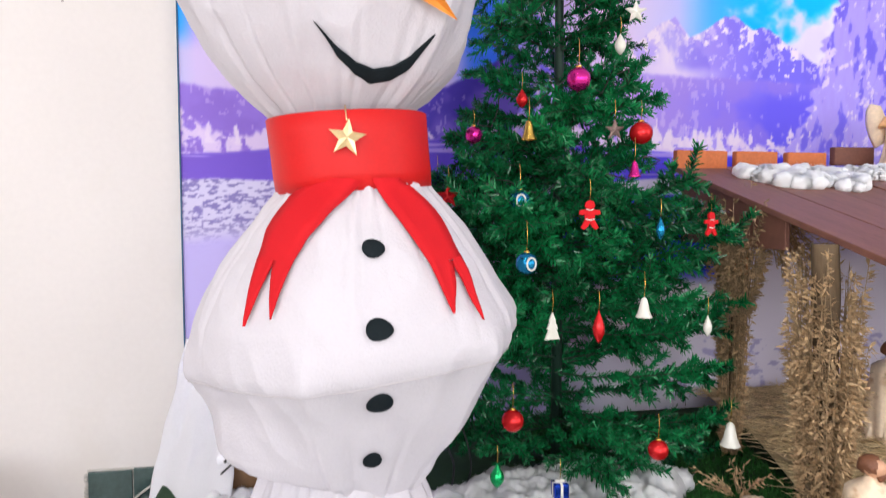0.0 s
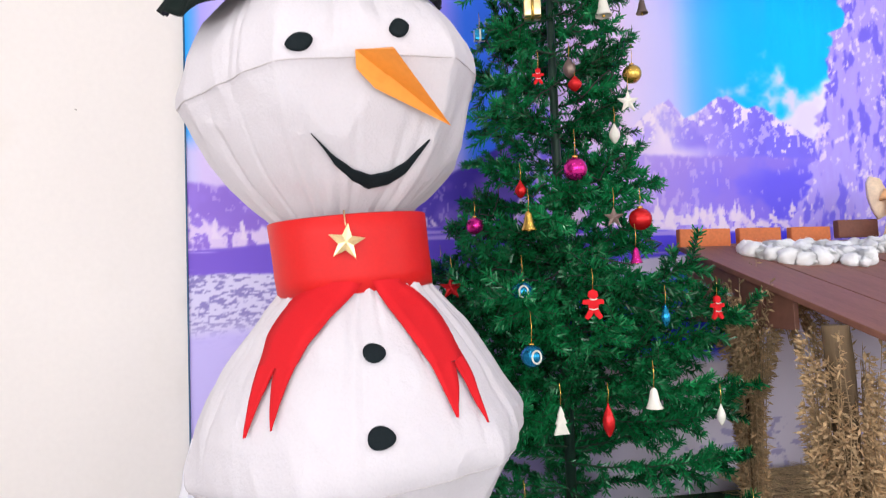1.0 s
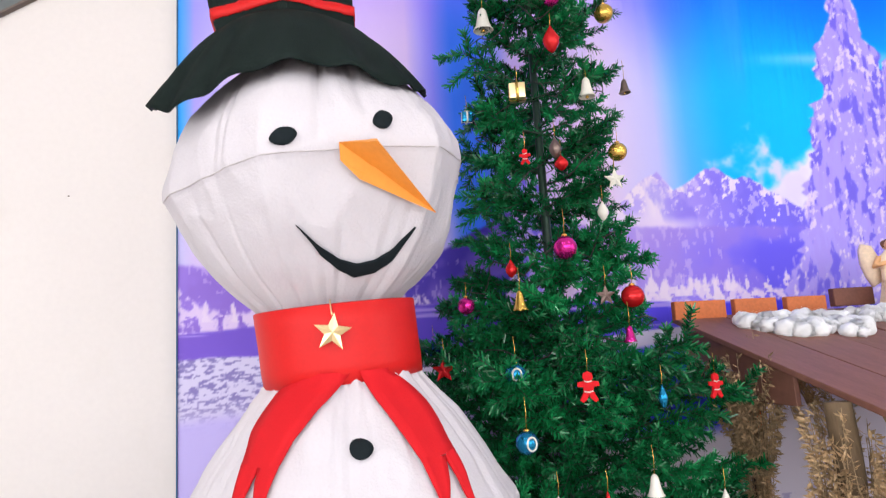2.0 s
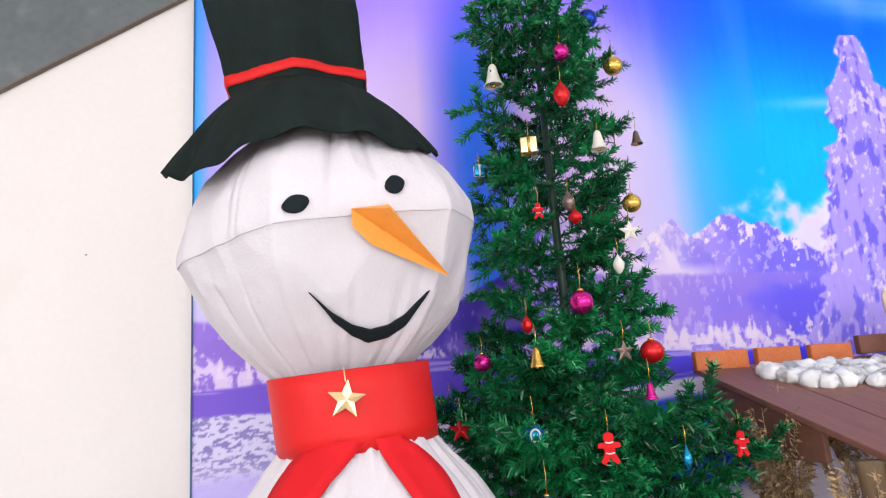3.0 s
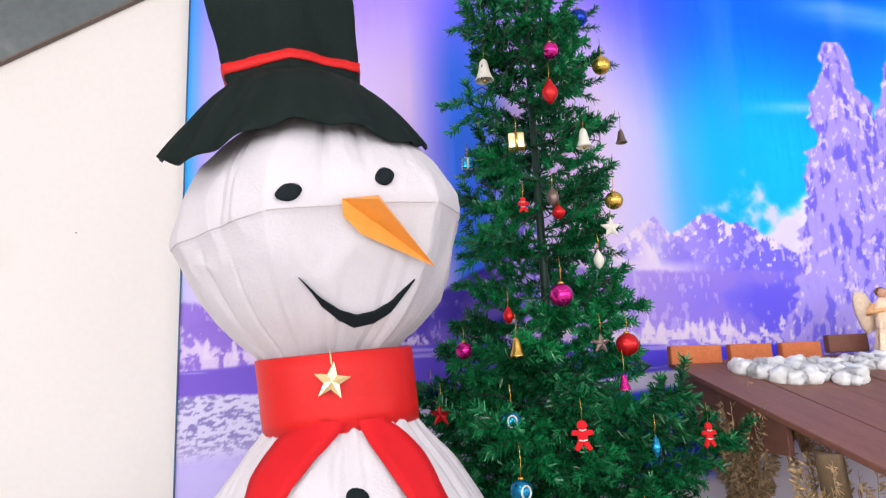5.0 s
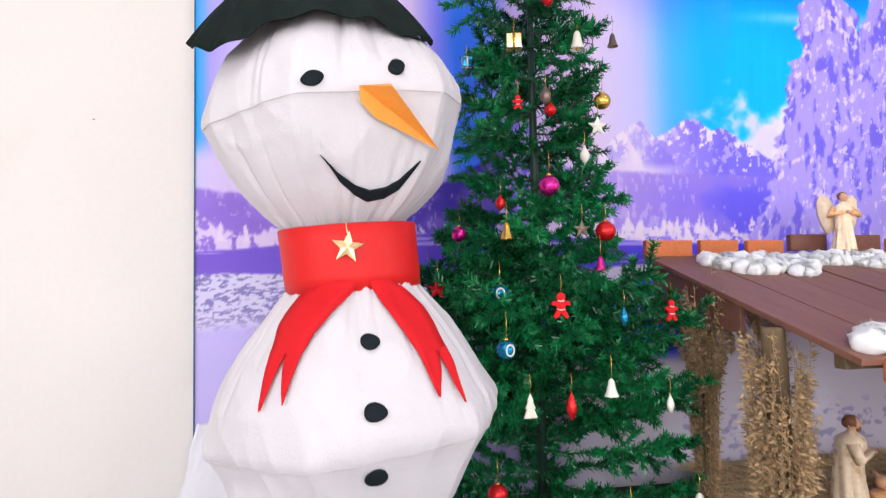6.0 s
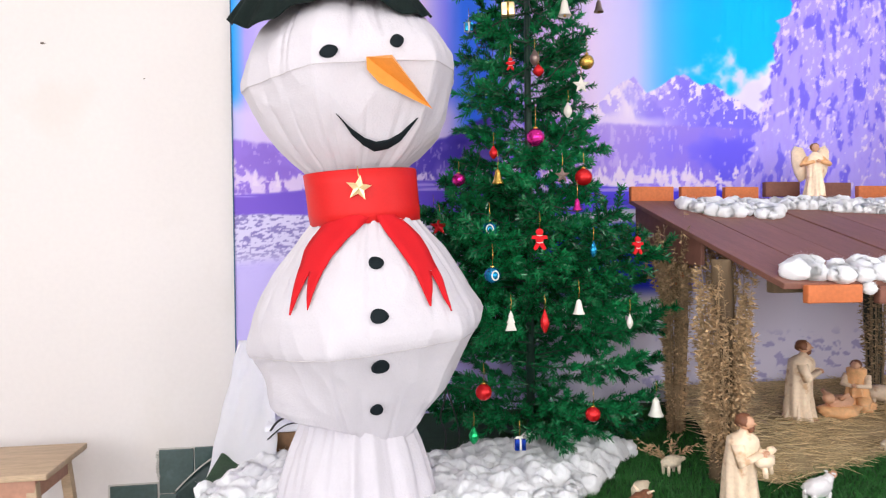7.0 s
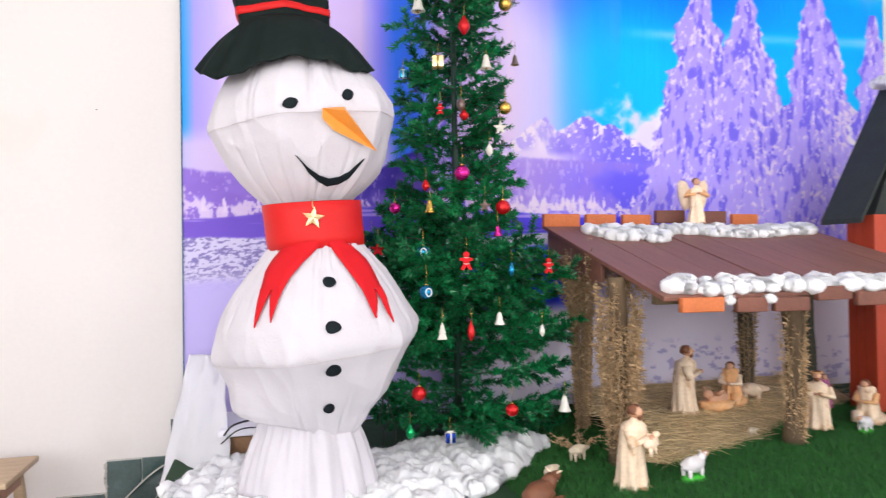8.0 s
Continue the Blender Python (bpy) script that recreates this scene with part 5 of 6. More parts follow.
def angel(h):
    def build(bm):
        ball(bm, (0, 0.0, 0.02 * h), 0.16 * h, 2, (1.2, 0.9, 0.35), 0.3, 2, 1)
        robe(bm, h, 0.135, 0.10, 0.12, 0.02, 6, 0, seed=1.4)
        head(bm, (0, -0.03 * h, 0.915 * h), 0.068 * h, h)
        for s in (-1, 1):
            out = [(0.03, 0.60), (0.10, 0.80), (0.20, 0.98), (0.33, 1.02), (0.40, 0.92), (0.40, 0.72), (0.34, 0.52), (0.24, 0.36), (0.12, 0.42)]
            old = set(bm.verts)
            extruded(bm, [(s * x * 0.66 * h, (z - 0.04) * h) for x, z in out], 0.05 * h, 0.02 * h, 0)
            for v in set(bm.verts) - old:
                v.co.y += 0.06 * h + 0.40 * abs(v.co.x) - 0.02 * h * math.sin(v.co.z / h * 30)
            tube(bm, [(s * 0.10 * h, 0, 0.74 * h), (s * 0.19 * h, -0.04 * h, 0.62 * h), (s * 0.05 * h, -0.14 * h, 0.66 * h)], [0.045 * h, 0.045 * h, 0.03 * h], 9, 1)
        ball(bm, (0, -0.15 * h, 0.67 * h), 0.03 * h, 2, mi=3)
    return build


def sheep(l, mi=4, base=False, down=False):
    """A small four-legged plaster animal, l long, its head lowered or raised."""
    def build(bm):
        zb = 0.50 * l
        ball(bm, (0, 0, zb), 0.30 * l, 3, (1.45, 0.85, 0.85), 0.22, mi, l * 90)
        hz = zb + (0.02 if down else 0.24) * l
        tube(bm, [(0.30 * l, 0, zb + 0.04 * l), (0.48 * l, 0, hz)], [0.17 * l, 0.11 * l], 10, mi)
        ball(bm, (0.56 * l, 0, hz), 0.12 * l, 2, (1.35, 0.8, 0.85), 0.05, 3 if mi == 5 else mi)
        for s in (-1, 1):
            ball(bm, (0.47 * l, s * 0.11 * l, hz + 0.07 * l), 0.05 * l, 1, (0.7, 1.4, 0.7), 0, mi)
            for x in (-0.27, 0.25):
                tube(bm, [(x * l, s * 0.13 * l, zb - 0.12 * l), (x * l, s * 0.13 * l, 0.0)], [0.075 * l, 0.05 * l], 8, mi)
        ball(bm, (-0.45 * l, 0, zb - 0.05 * l), 0.05 * l, 1, (0.8, 0.8, 1.8), 0, mi)
        if base:
            lathe(bm, [(0, 0.40), (0.10, 0.40), (0.16, 0.33)], 24, lambda q, a: Vector((q[1] * l * 1.15 * math.sin(a), -q[1] * l * 0.7 * math.cos(a), q[0] * l)), True, True, 6)
    return build


def ox(bm):
    """A brown ox that lies down."""
    ball(bm, (0, 0, 0.055), 0.062, 3, (1.6, 0.95, 0.85), 0.2, 2, 3)
    tube(bm, [(0.07, 0, 0.075), (0.115, 0, 0.10)], [0.04, 0.03], 10, 2)
    ball(bm, (0.14, 0, 0.10), 0.027, 2, (1.5, 0.9, 0.9), 0.05, 2)
    for s in (-1, 1):
        tube(bm, [(0.125, s * 0.02, 0.12), (0.13, s * 0.045, 0.135)], [0.006, 0.003], 6, 0)
        tube(bm, [(0.05, s * 0.05, 0.02), (0.13, s * 0.05, 0.012)], [0.016, 0.012], 8, 2)


statue("joseph_figurine", "cream and ochre robed standing plaster man on straw", pose(1.765, 1.80, 0.578, 0, 0, 55), standing(0.315, seed=0.6, cloak_mi=0), 1.32)
statue("mary_figurine", "ochre robed kneeling plaster woman on straw", pose(2.085, 1.88, 0.580, 0, 0, -50), kneeling(0.205, 1, 0), 1.25)
statue("lamb_figurine", "pinkish white lamb lying beside the kneeling woman", pose(2.25, 1.95, 0.562, 0, 0, -12), sheep(0.135, 0, False, True))
statue("child_figurine", "small plaster child lying on straw", pose(1.94, 1.80, 0.578, 0, 0, 20) @ Matrix.Scale(1.35, 4), baby)
statue("shepherd_figurine", "cream robed plaster shepherd standing on turf", pose(1.140, 1.20, PLAT_Z, 0, 0, 40), standing(0.290, beard=True, carry=True, seed=2.2, cloak_mi=0), 1.32)
statue("king_figurine", "golden robed bearded plaster king standing on turf", pose(2.335, 1.62, PLAT_Z + 0.01, 0, 0, -38), standing(0.265, crown=True, robe_mi=0, cloak_mi=0, seed=4.0), 1.32)
statue("king_figurine", "ochre robed kneeling plaster king beside a lamb", pose(2.63, 1.62, PLAT_Z + 0.01, 0, 0, -75), kneeling(0.20, 0, 1, False), 1.32)
statue("king_figurine", "small pink robed plaster figure on green base", pose(2.60, 1.86, PLAT_Z + 0.03, 0, 0, -10), kneeling(0.17, 7, 7, True))
statue("angel_figurine", "golden winged plaster angel standing on the roof ridge", pose(2.062, 2.10, roof_z(2.10) + 0.020, 0, 0, -14), angel(0.245), 1.2)
statue("sheep_figurine", "cream plaster sheep grazing on turf", pose(1.08, 1.50, PLAT_Z + 0.012, 0, 0, 20), sheep(0.082, 4, False, True), 1.1)
statue("sheep_figurine", "cream plaster sheep standing on turf", pose(0.875, 1.29, PLAT_Z + 0.012, 0, 0, 45), sheep(0.082, 4, False, True), 1.1)
statue("ox_figurine", "brown plaster ox lying on turf", pose(0.76, 1.13, PLAT_Z, 0, 0, 35) @ Matrix.Scale(0.72, 4), ox)
statue("lamb_figurine", "white lamb with flesh face on bright green base", pose(1.385, 1.20, PLAT_Z, 0, 0, 15), sheep(0.115, 5, True))
statue("lamb_figurine", "white lamb on bright green base beside the king", pose(2.50, 1.52, PLAT_Z, 0, 0, -160), sheep(0.10, 5, True))
statue("lamb_figurine", "tiny cream lamb lying at the straw's edge", pose(1.955, 1.585, PLAT_Z + 0.012, 0, 0, 10), sheep(0.055, 4, False, True))


# ---- the red hut beside the stable ----
def red_hut():
    root = thing("toy_hut", "orange-red wooden hut with dark snow-topped roof", "hut")
    x0, x1, y0, y1, top = 2.86, 3.44, 1.78, 1.95, 1.50
    bm = bmesh.new()
    n = 5
    box(bm, x0 + 0.012, x1 - 0.012, y0 + 0.012, y1, PLAT_Z, top)
    part("body", bm, M_HUT, root, smooth=False)
    for i in range(n):
        bm = bmesh.new()
        box(bm, x0 + (x1 - x0) * i / n, x0 + (x1 - x0) * (i + 1) / n - 0.004, y0, y0 + 0.014, PLAT_Z, top, 0.003)
        part("board", bm, M_HUT, root, smooth=False)
    for i in range(3):
        bm = bmesh.new()
        box(bm, x0, x0 + 0.013, y0 + 0.015 + (y1 - y0 - 0.015) * i / 3, y0 + 0.012 + (y1 - y0 - 0.015) * (i + 1) / 3, PLAT_Z, top, 0.003)
        part("board", bm, M_HUT, root, smooth=False)
    xm = (x0 + x1) / 2
    for s in (-1, 1):
        bm = bmesh.new()
        pts = [(xm, 2.22), (xm + s * 0.42, top - 0.02), (xm + s * 0.42, top - 0.045), (xm, 2.19)]
        f = [bm.verts.new((px, y0 - 0.05, pz)) for px, pz in pts]
        b = [bm.verts.new((px, y1 + 0.03, pz)) for px, pz in pts]
        bm.faces.new(f)
        bm.faces.new(b[::-1])
        for i in range(4):
            bm.faces.new((f[i], b[i], b[(i + 1) % 4], f[(i + 1) % 4]))
        bmesh.ops.recalc_face_normals(bm, faces=bm.faces)
        part("roof", bm, M_HUTROOF, root, "dark green felt slope", smooth=False)
    bm = bmesh.new()
    f = [bm.verts.new((xm, y, z)) for y, z in ((y0 + 0.004, 2.185), (y1, 2.185))]
    g = [bm.verts.new((px, y, top)) for px in (x0 + 0.01, x1 - 0.01) for y in (y0 + 0.004, y1)]
    for q in ((g[0], g[2], f[0]), (g[1], f[1], g[3]), (g[0], f[0], f[1], g[1]), (g[2], g[3], f[1], f[0])):
        bm.faces.new(q)
    part("gable", bm, M_HUTROOF, root, smooth=False)
    rng = random.Random(5)
    cotton("cotton_snow", "white cotton wool snow on the hut roof", [(xm + rng.uniform(-0.09, 0.09), rng.uniform(y0, y1), 2.21, rng.uniform(0.03, 0.045)) for _ in range(20)], 14)


red_hut()


# ---- draped sheet, box and cables beside the snowman ----
def draped_sheet():
    bm = bmesh.new()
    nu, nv = 46, 50
    g = []
    for j in range(nv + 1):
        v = j / nv
        row = []
        for i in range(nu + 1):
            u = i / nu
            l = Vector((-0.425, 2.24, 0.90)).lerp(Vector((-0.545, 2.0, 0.28)), v)
            r = Vector((-0.285, 2.24, 0.89)).lerp(Vector((-0.225, 1.72, 0.515)), v)
            p = l.lerp(r, u)
            fold = (0.004 + 0.014 * v) * math.sin(u * 13 + 2.0 * v + 1.5 * noise.noise(Vector((u * 3, v * 2, 1)))) + 0.018 * noise.noise(Vector((u * 6, v * 5, 3)))
            p.y -= fold + 0.05 * math.sin(math.pi * u) * v
            p.x += 0.012 * noise.noise(Vector((u * 4, v * 6, 9)))
            row.append(bm.verts.new(p))
        g.append(row)
    for j in range(nv):
        for i in range(nu):
            bm.faces.new((g[j][i], g[j][i + 1], g[j + 1][i + 1], g[j + 1][i]))
    bmesh.ops.recalc_face_normals(bm, faces=bm.faces)
    bmesh.ops.solidify(bm, geom=bm.faces[:], thickness=0.003)
    tagged(part("draped_sheet", bm, M_SHEET), "pale lavender sheet draped over the platform edge", "sheet")


draped_sheet()


def cable(name, label, pts, r=0.004):
    bm = bmesh.new()
    P = [Vector(p) for p in pts]
    fine = []
    for i in range(len(P) - 1):
        a, b, c, d = P[max(i - 1, 0)], P[i], P[i + 1], P[min(i + 2, len(P) - 1)]
        for k in range(6):
            t = k / 6
            fine.append(0.5 * ((2 * b) + (c - a) * t + (2 * a - 5 * b + 4 * c - d) * t * t + (3 * b - a - 3 * c + d) * t ** 3))
    fine.append(P[-1])
    tube(bm, fine, r, 6)
    tagged(part(name, bm, M_WIRE), label, "cable")


def crate():
    root = thing("cardboard_box", "low brown cardboard box under a white cloth", "box")
    bm = bmesh.new()
    box(bm, -0.27, 0.06, 1.86, 2.2, PLAT_Z, 0.615, 0.006)
    part("body", bm, M_BOXB, root)
    bm = bmesh.new()
    box(bm, -0.285, 0.075, 1.85, 2.21, 0.617, 0.645, 0.012)
    part("cloth", bm, M_SHEET, root, "folded white cloth")


crate()
cable("black_cable", "black cable looped over the cloth", [(-0.26, 1.84, 0.63), (-0.22, 1.83, 0.672), (-0.12, 1.83, 0.69), (0.0, 1.86, 0.68), (0.05, 1.9, 0.655)])
cable("black_cable", "black cable looped over the cloth", [(-0.27, 1.835, 0.60), (-0.2, 1.83, 0.652), (-0.1, 1.83, 0.655), (0.03, 1.88, 0.65)], 0.003)
cable("black_cable", "black cable hanging beside the tree", [(0.345, 1.75, 0.80), (0.355, 1.75, 0.74), (0.34, 1.76, 0.67), (0.36, 1.77, 0.60), (0.35, 1.78, 0.515)], 0.003)
cable("black_cable", "black cable hanging beside the tree", [(0.36, 1.75, 0.78), (0.385, 1.75, 0.70), (0.40, 1.76, 0.65), (0.41, 1.78, 0.58), (0.39, 1.8, 0.515)], 0.0025)


def green_roll():
    """A curled edge of green turf with a pale cord, hanging against the tiles."""
    bm = bmesh.new()
    n = 20
    g = []
    for j in range(11):
        v = j / 10
        g.append([bm.verts.new((-0.72 + 0.24 * i / n + 0.05 * v * v, 2.40 - 0.16 * v * (i / n) - 0.02, 0.05 + (0.19 + 0.16 * math.sin(i / n * 1.5)) * (1 - v))) for i in range(n + 1)])
    for j in range(10):
        for i in range(n):
            bm.faces.new((g[j][i], g[j][i + 1], g[j + 1][i + 1], g[j + 1][i]))
    bmesh.ops.solidify(bm, geom=bm.faces[:], thickness=0.004)
    root = tagged(part("turf_offcut", bm, M_GTILE), "curled dark green turf offcut against the tiles", "turf")
    bm = bmesh.new()
    tube(bm, [(-0.72 + 0.24 * i / n, 2.376, 0.056 + 0.19 + 0.16 * math.sin(i / n * 1.5)) for i in range(n + 1)], 0.004, 6)
    part("cord", bm, M_GROUT, root, "pale edge cord")


green_roll()


def stool():
    root = thing("wooden_stool", "worn light wooden stool standing by the cream wall", "stool")
    bm = bmesh.new()
    box(bm, -1.52, -1.03, 1.90, 2.27, 0.478, 0.502, 0.005)
    part("seat", bm, M_STOOL, root, "worn pale wooden top")
    for x0, x1, y0, y1 in ((-1.47, -1.08, 1.93, 1.95), (-1.47, -1.08, 2.22, 2.24), (-1.47, -1.45, 1.952, 2.218), (-1.10, -1.08, 1.952, 2.218)):
        bm = bmesh.new()
        box(bm, x0, x1, y0, y1, 0.40, 0.477, 0.003)
        part("apron_rail", bm, M_STOOLP, root, "pinkish painted rail")
    for x, sx in ((-1.45, -1), (-1.10, 1)):
        for y, sy in ((1.95, -1), (2.22, 1)):
            bm = bmesh.new()
            vs = box(bm, x - 0.018, x + 0.018, y - 0.018, y + 0.018, 0, 0.476, 0.003)
            for v in bm.verts:
                k = (0.476 - v.co.z) / 0.476
                v.co.x += sx * 0.05 * k
                v.co.y += sy * 0.02 * k
            part("leg", bm, M_STOOL, root)


stool()
for x, z in ((-1.256, 2.161), (-0.845, 2.02)):
    bm = bmesh.new()
    ball(bm, (x, WALL_Y - 0.001, z), 0.007 if z > 2.1 else 0.003, 2, (1.4, 0.3, 0.7), 0.5, 0, x)
    tagged(part("wall_mark", bm, M_LINE), "small dark chip in the wall paint", "mark")


# ---- ornaments ----
def hook(bm, top, drop, mi):
    tube(bm, [(0, 0, top), (0.002, 0, top + drop * 0.5), (0, 0, top + drop)], 0.0009, 5, mi)


def ornament(name, label, p, shape, mat, drop=0.05):
    """A hanging ornament, its body centred on p, with a cap and a cord that reaches up into the branches."""
    # hung on the branch tips, clear of the needles
    p = Vector(p)
    p += (Vector((0.03, -0.2, 1.38)) - p).normalized() * (0.055 if p.z < 1.6 else 0.03)
    root = thing(name, label, "ornament", "tree ornaments", Matrix.Translation(p) @ Matrix.Rotation(radians(hash_turn(p)), 4, "Z"))
    top = shape(root, mat)
    bm = bmesh.new()
    hook(bm, top, drop, 0)
    part("cord", bm, M_OGOLD, root)
    return root


def hash_turn(p):
    return (p[0] * 977 + p[2] * 613) % 40 - 20


def sphere_shape(r):
    def shape(root, mat):
        bm = bmesh.new()
        ball(bm, (0, 0, 0), r, 4)
        part("bauble", bm, mat, root)
        bm = bmesh.new()
        lathe(bm, [(r * 0.95, r * 0.26), (r * 1.12, r * 0.26), (r * 1.16, r * 0.12)], 14, lambda q, a: Vector((q[1] * math.sin(a), -q[1] * math.cos(a), q[0])), True, True)
        part("cap", bm, M_OGOLD, root)
        return r * 1.15
    return shape


def ringed_shape(r):
    def shape(root, mat):
        top = sphere_shape(r)(root, mat)
        bm = bmesh.new()
        tube(bm, [(0.42 * r * math.sin(t), -r * 0.97, 0.55 * r * math.cos(t)) for t in (2 * math.pi * i / 24 for i in range(25))], r * 0.09, 6)
        part("painted_ring", bm, M_SILVER, root, "pale raised ring")
        return top
    return shape


def bell_shape(h):
    def shape(root, mat):
        prof = [(-0.5, 0.40), (-0.47, 0.42), (-0.40, 0.36), (-0.15, 0.27), (0.15, 0.21), (0.35, 0.17), (0.45, 0.10), (0.5, 0.03)]
        bm = bmesh.new()
        lathe(bm, prof, 24, lambda q, a: Vector((q[1] * h * math.sin(a), -q[1] * h * math.cos(a), q[0] * h)), False, True)
        part("bell", bm, mat, root)
        bm = bmesh.new()
        ball(bm, (0, 0, -0.5 * h), 0.09 * h, 2)
        part("clapper", bm, M_OGOLD, root)
        return h * 0.5
    return shape


def star_shape(r):
    def shape(root, mat):
        bm = bmesh.new()
        extruded(bm, star_outline(0, 0, r), r * 0.12, r * 0.18)
        part("star", bm, mat, root, smooth=False)
        return r
    return shape


def gift_shape(s, ribbon):
    def shape(root, mat):
        bm = bmesh.new()
        box(bm, -s / 2, s / 2, -s / 2, s / 2, -s / 2, s / 2, s * 0.06)
        part("packet", bm, mat, root)
        bm = bmesh.new()
        for w in ((s * 0.09, s * 0.52), (s * 0.52, s * 0.09)):
            box(bm, -w[0], w[0], -w[1], w[1], -s * 0.52, s * 0.52)
        for q in (-1, 1):
            ball(bm, (q * s * 0.16, 0, s * 0.6), s * 0.16, 2, (1.3, 0.7, 0.7))
        part("ribbon", bm, ribbon, root)
        return s * 0.7
    return shape


def drop_shape(h, w):
    def shape(root, mat):
        bm = bmesh.new()
        lathe(bm, [(-0.5, 0.02), (-0.42, 0.2), (-0.2, 0.46), (0.0, 0.5), (0.2, 0.34), (0.38, 0.14), (0.5, 0.04)], 20, lambda q, a: Vector((q[1] * w * math.sin(a), -q[1] * w * math.cos(a), q[0] * h)), True, True)
        part("pendant", bm, mat, root)
        return h * 0.5
    return shape


def biscuit_shape(h):
    """A flat felt figure cut-out with stubby limbs and white trim."""
    def shape(root, mat):
        bm = bmesh.new()
        out = [(0, 0.5), (0.14, 0.44), (0.17, 0.30), (0.10, 0.19), (0.34, 0.16), (0.36, 0.02), (0.17, 0.0), (0.16, -0.16), (0.30, -0.42), (0.20, -0.5), (0.06, -0.38), (0, -0.25)]
        pts = [(x * h, z * h) for x, z in out] + [(-x * h, z * h) for x, z in out[-2:0:-1]]
        extruded(bm, pts, h * 0.10, h * 0.03)
        part("cut_out", bm, mat, root, smooth=False)
        bm = bmesh.new()
        for z, w in ((0.19, 0.13), (-0.14, 0.15)):
            tube(bm, [(-w * h, -h * 0.07, z * h), (0, -h * 0.085, (z - 0.03) * h), (w * h, -h * 0.07, z * h)], h * 0.022, 6)
        part("trim", bm, M_SILVER, root, "white trim")
        return h * 0.5
    return shape


def fir_shape(h):
    def shape(root, mat):
        bm = bmesh.new()
        extruded(bm, [(0, 0.5 * h), (0.13 * h, 0.2 * h), (0.09 * h, 0.2 * h), (0.22 * h, -0.12 * h), (0.15 * h, -0.12 * h), (0.30 * h, -0.5 * h), (-0.30 * h, -0.5 * h), (-0.15 * h, -0.12 * h), (-0.22 * h, -0.12 * h), (-0.09 * h, 0.2 * h), (-0.13 * h, 0.2 * h)], h * 0.08, h * 0.02)
        part("cut_out", bm, mat, root, smooth=False)
        return h * 0.5
    return shape


for lab, p, r, mat, drop in (
        ("shiny blue bauble with gold bow", (0.891, 1.898, 2.622), 0.036, M_BLUE, 0.05), ("shiny magenta bauble", (0.739, 1.78, 2.434), 0.030, M_MAG, 0.05),
        ("shiny gold bauble", (0.944, 1.866, 2.434), 0.034, M_OGOLD, 0.06), ("shiny gold bauble with loop", (0.909, 1.794, 1.954), 0.031, M_OGOLD, 0.06),
        ("shiny magenta bauble", (0.679, 1.684, 1.655), 0.036, M_MAG, 0.07), ("dull pink bauble", (0.432, 1.849, 1.522), 0.027, M_MAG, 0.04),
        ("shiny red bauble", (0.85, 1.67, 1.515), 0.034, M_ORED, 0.05), ("shiny red bauble", (0.45, 1.512, 0.805), 0.030, M_ORED, 0.06),
        ("shiny red bauble", (0.793, 1.446, 0.734), 0.027, M_ORED, 0.06)):
    ornament("bauble", lab + " hanging on the tree", p, sphere_shape(r * 0.88), mat, drop)
ornament("bauble", "blue bauble with a pale ring on the tree", (0.498, 1.621, 1.333), ringed_shape(0.026), M_TEAL, 0.06)
ornament("bauble", "teal bauble with a pale ring on the tree", (0.485, 1.519, 1.182), ringed_shape(0.026), M_TEAL, 0.07)
for lab, p, h, mat in (
        ("white bell", (0.552, 1.893, 2.417), 0.075, M_SILVER), ("small bronze bell", (0.978, 1.846, 2.182), 0.045, M_BRONZE), ("small white bell", (0.814, 1.757, 2.14), 0.06, M_SILVER),
        ("small gold bell", (0.548, 1.705, 1.521), 0.05, M_OGOLD), ("small pink bell", (0.808, 1.62, 1.416), 0.04, M_MAG), ("pearl white bell", (0.747, 1.439, 1.081), 0.046, M_SILVER),
        ("pearl white bell", (1.062, 1.562, 0.718), 0.062, M_SILVER)):
    ornament("bell_ornament", lab + " hanging on the tree", p, bell_shape(h), mat, 0.06)
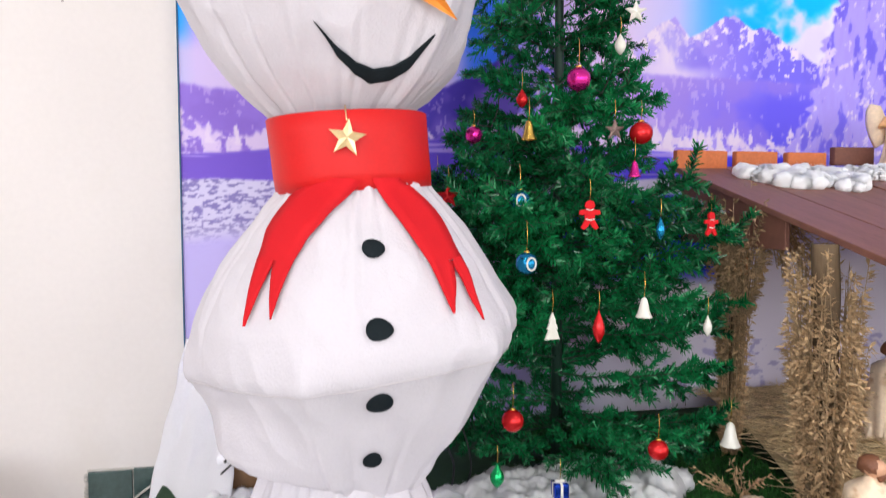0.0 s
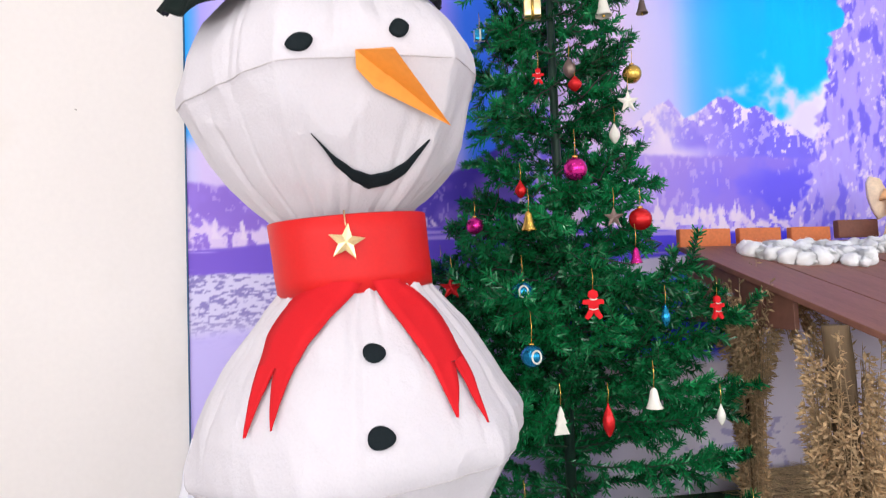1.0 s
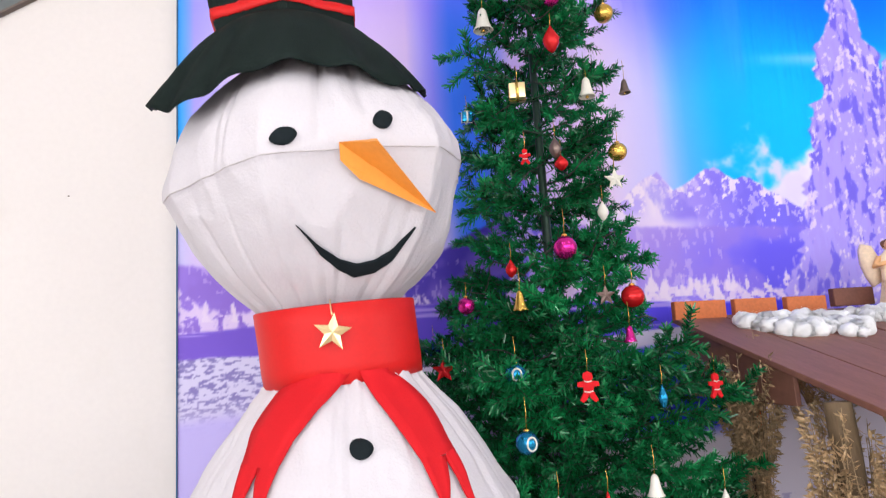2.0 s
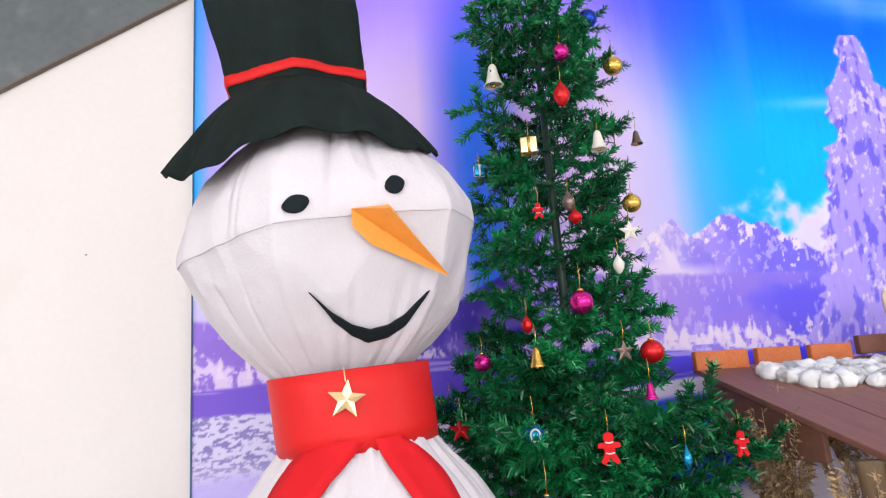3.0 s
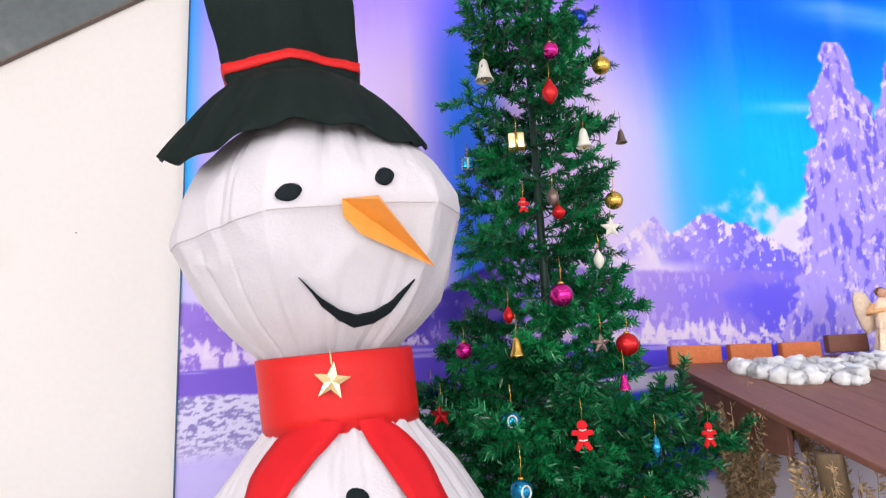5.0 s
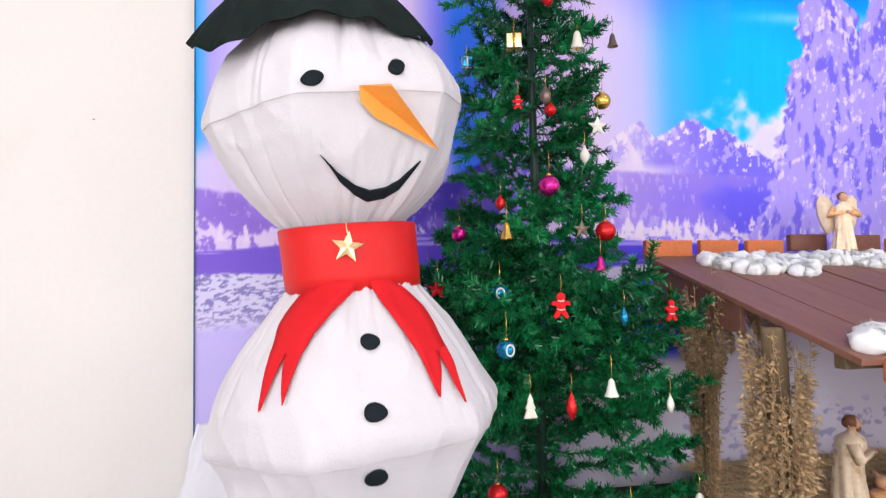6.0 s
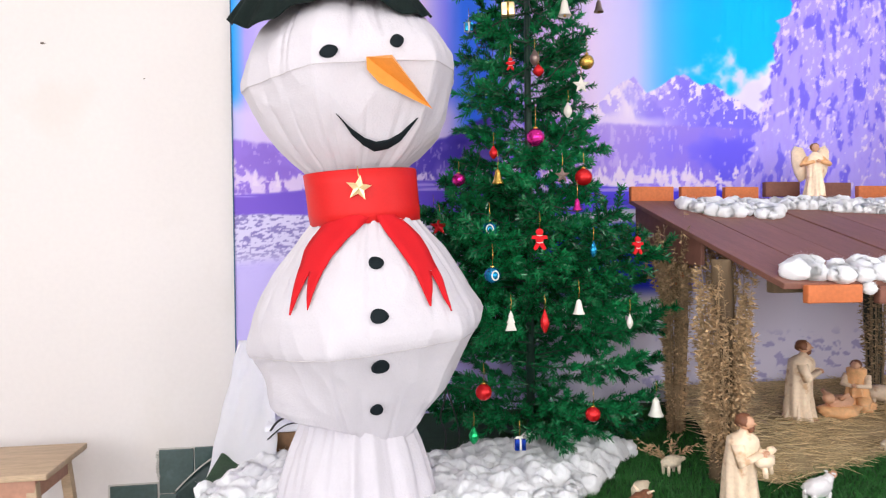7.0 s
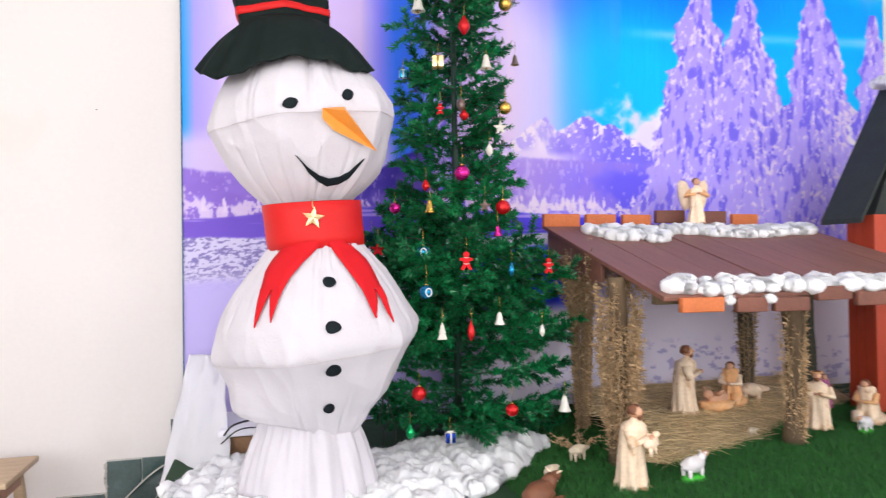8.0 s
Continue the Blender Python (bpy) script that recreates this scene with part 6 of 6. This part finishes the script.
for lab, p, r, mat in (("white star", (0.87, 1.747, 1.858), 0.032, M_SILVER), ("dark bronze star", (0.766, 1.651, 1.519), 0.027, M_BRONZE), ("red star", (0.353, 1.822, 1.348), 0.034, M_ORED), ("dark blue star", (0.358, 2.026, 1.395), 0.032, M_BLUE)):
    ornament("star_ornament", lab + " hanging on the tree", p, star_shape(r), mat, 0.05)
ornament("gift_ornament", "small gold gift packet hanging on the tree", (0.608, 1.775, 2.128), gift_shape(0.046, M_OGOLD), M_GOLD, 0.05)
ornament("gift_ornament", "small blue gift packet hanging on the tree", (0.498, 1.973, 2.125), gift_shape(0.032, M_SILVER), M_TEAL, 0.05)
ornament("gift_ornament", "small blue glitter packet hanging on the tree", (0.56, 1.484, 0.64), gift_shape(0.034, M_SILVER), M_BLUE, 0.05)
for lab, p, h, w, mat in (("dark green drop", (0.543, 2.016, 2.703), 0.09, 0.035, M_OGREEN), ("red striped drop", (0.718, 1.755, 2.287), 0.085, 0.05, M_ORED), ("white drop", (0.805, 1.704, 1.757), 0.055, 0.03, M_SILVER),
                          ("small red drop", (0.54, 1.738, 1.61), 0.05, 0.032, M_ORED), ("brown drop", (0.69, 1.724, 1.946), 0.06, 0.035, M_BRONZE), ("dark red drop", (0.701, 1.715, 1.899), 0.045, 0.04, M_ORED),
                          ("long red drop", (0.635, 1.44, 1.038), 0.075, 0.028, M_ORED), ("green glass drop", (0.424, 1.556, 0.654), 0.06, 0.035, M_OGREEN), ("white drop", (0.929, 1.466, 1.026), 0.05, 0.02, M_SILVER),
                          ("blue silver drop", (0.823, 1.508, 1.263), 0.055, 0.022, M_TEAL)):
    ornament("drop_ornament", lab + " hanging on the tree", p, drop_shape(h, w), mat, 0.045)
ornament("felt_ornament", "red felt cut-out figure with white trim", (0.646, 1.526, 1.297), biscuit_shape(0.070), M_RIBBON, 0.05)
ornament("felt_ornament", "red felt cut-out figure with white trim", (1.021, 1.606, 1.272), biscuit_shape(0.062), M_RIBBON, 0.05)
ornament("felt_ornament", "small red and white felt cap", (0.608, 1.749, 1.928), biscuit_shape(0.045), M_RIBBON, 0.05)
ornament("fir_ornament", "flat white fir tree ornament", (0.532, 1.468, 1.039), fir_shape(0.062), M_SILVER, 0.05)
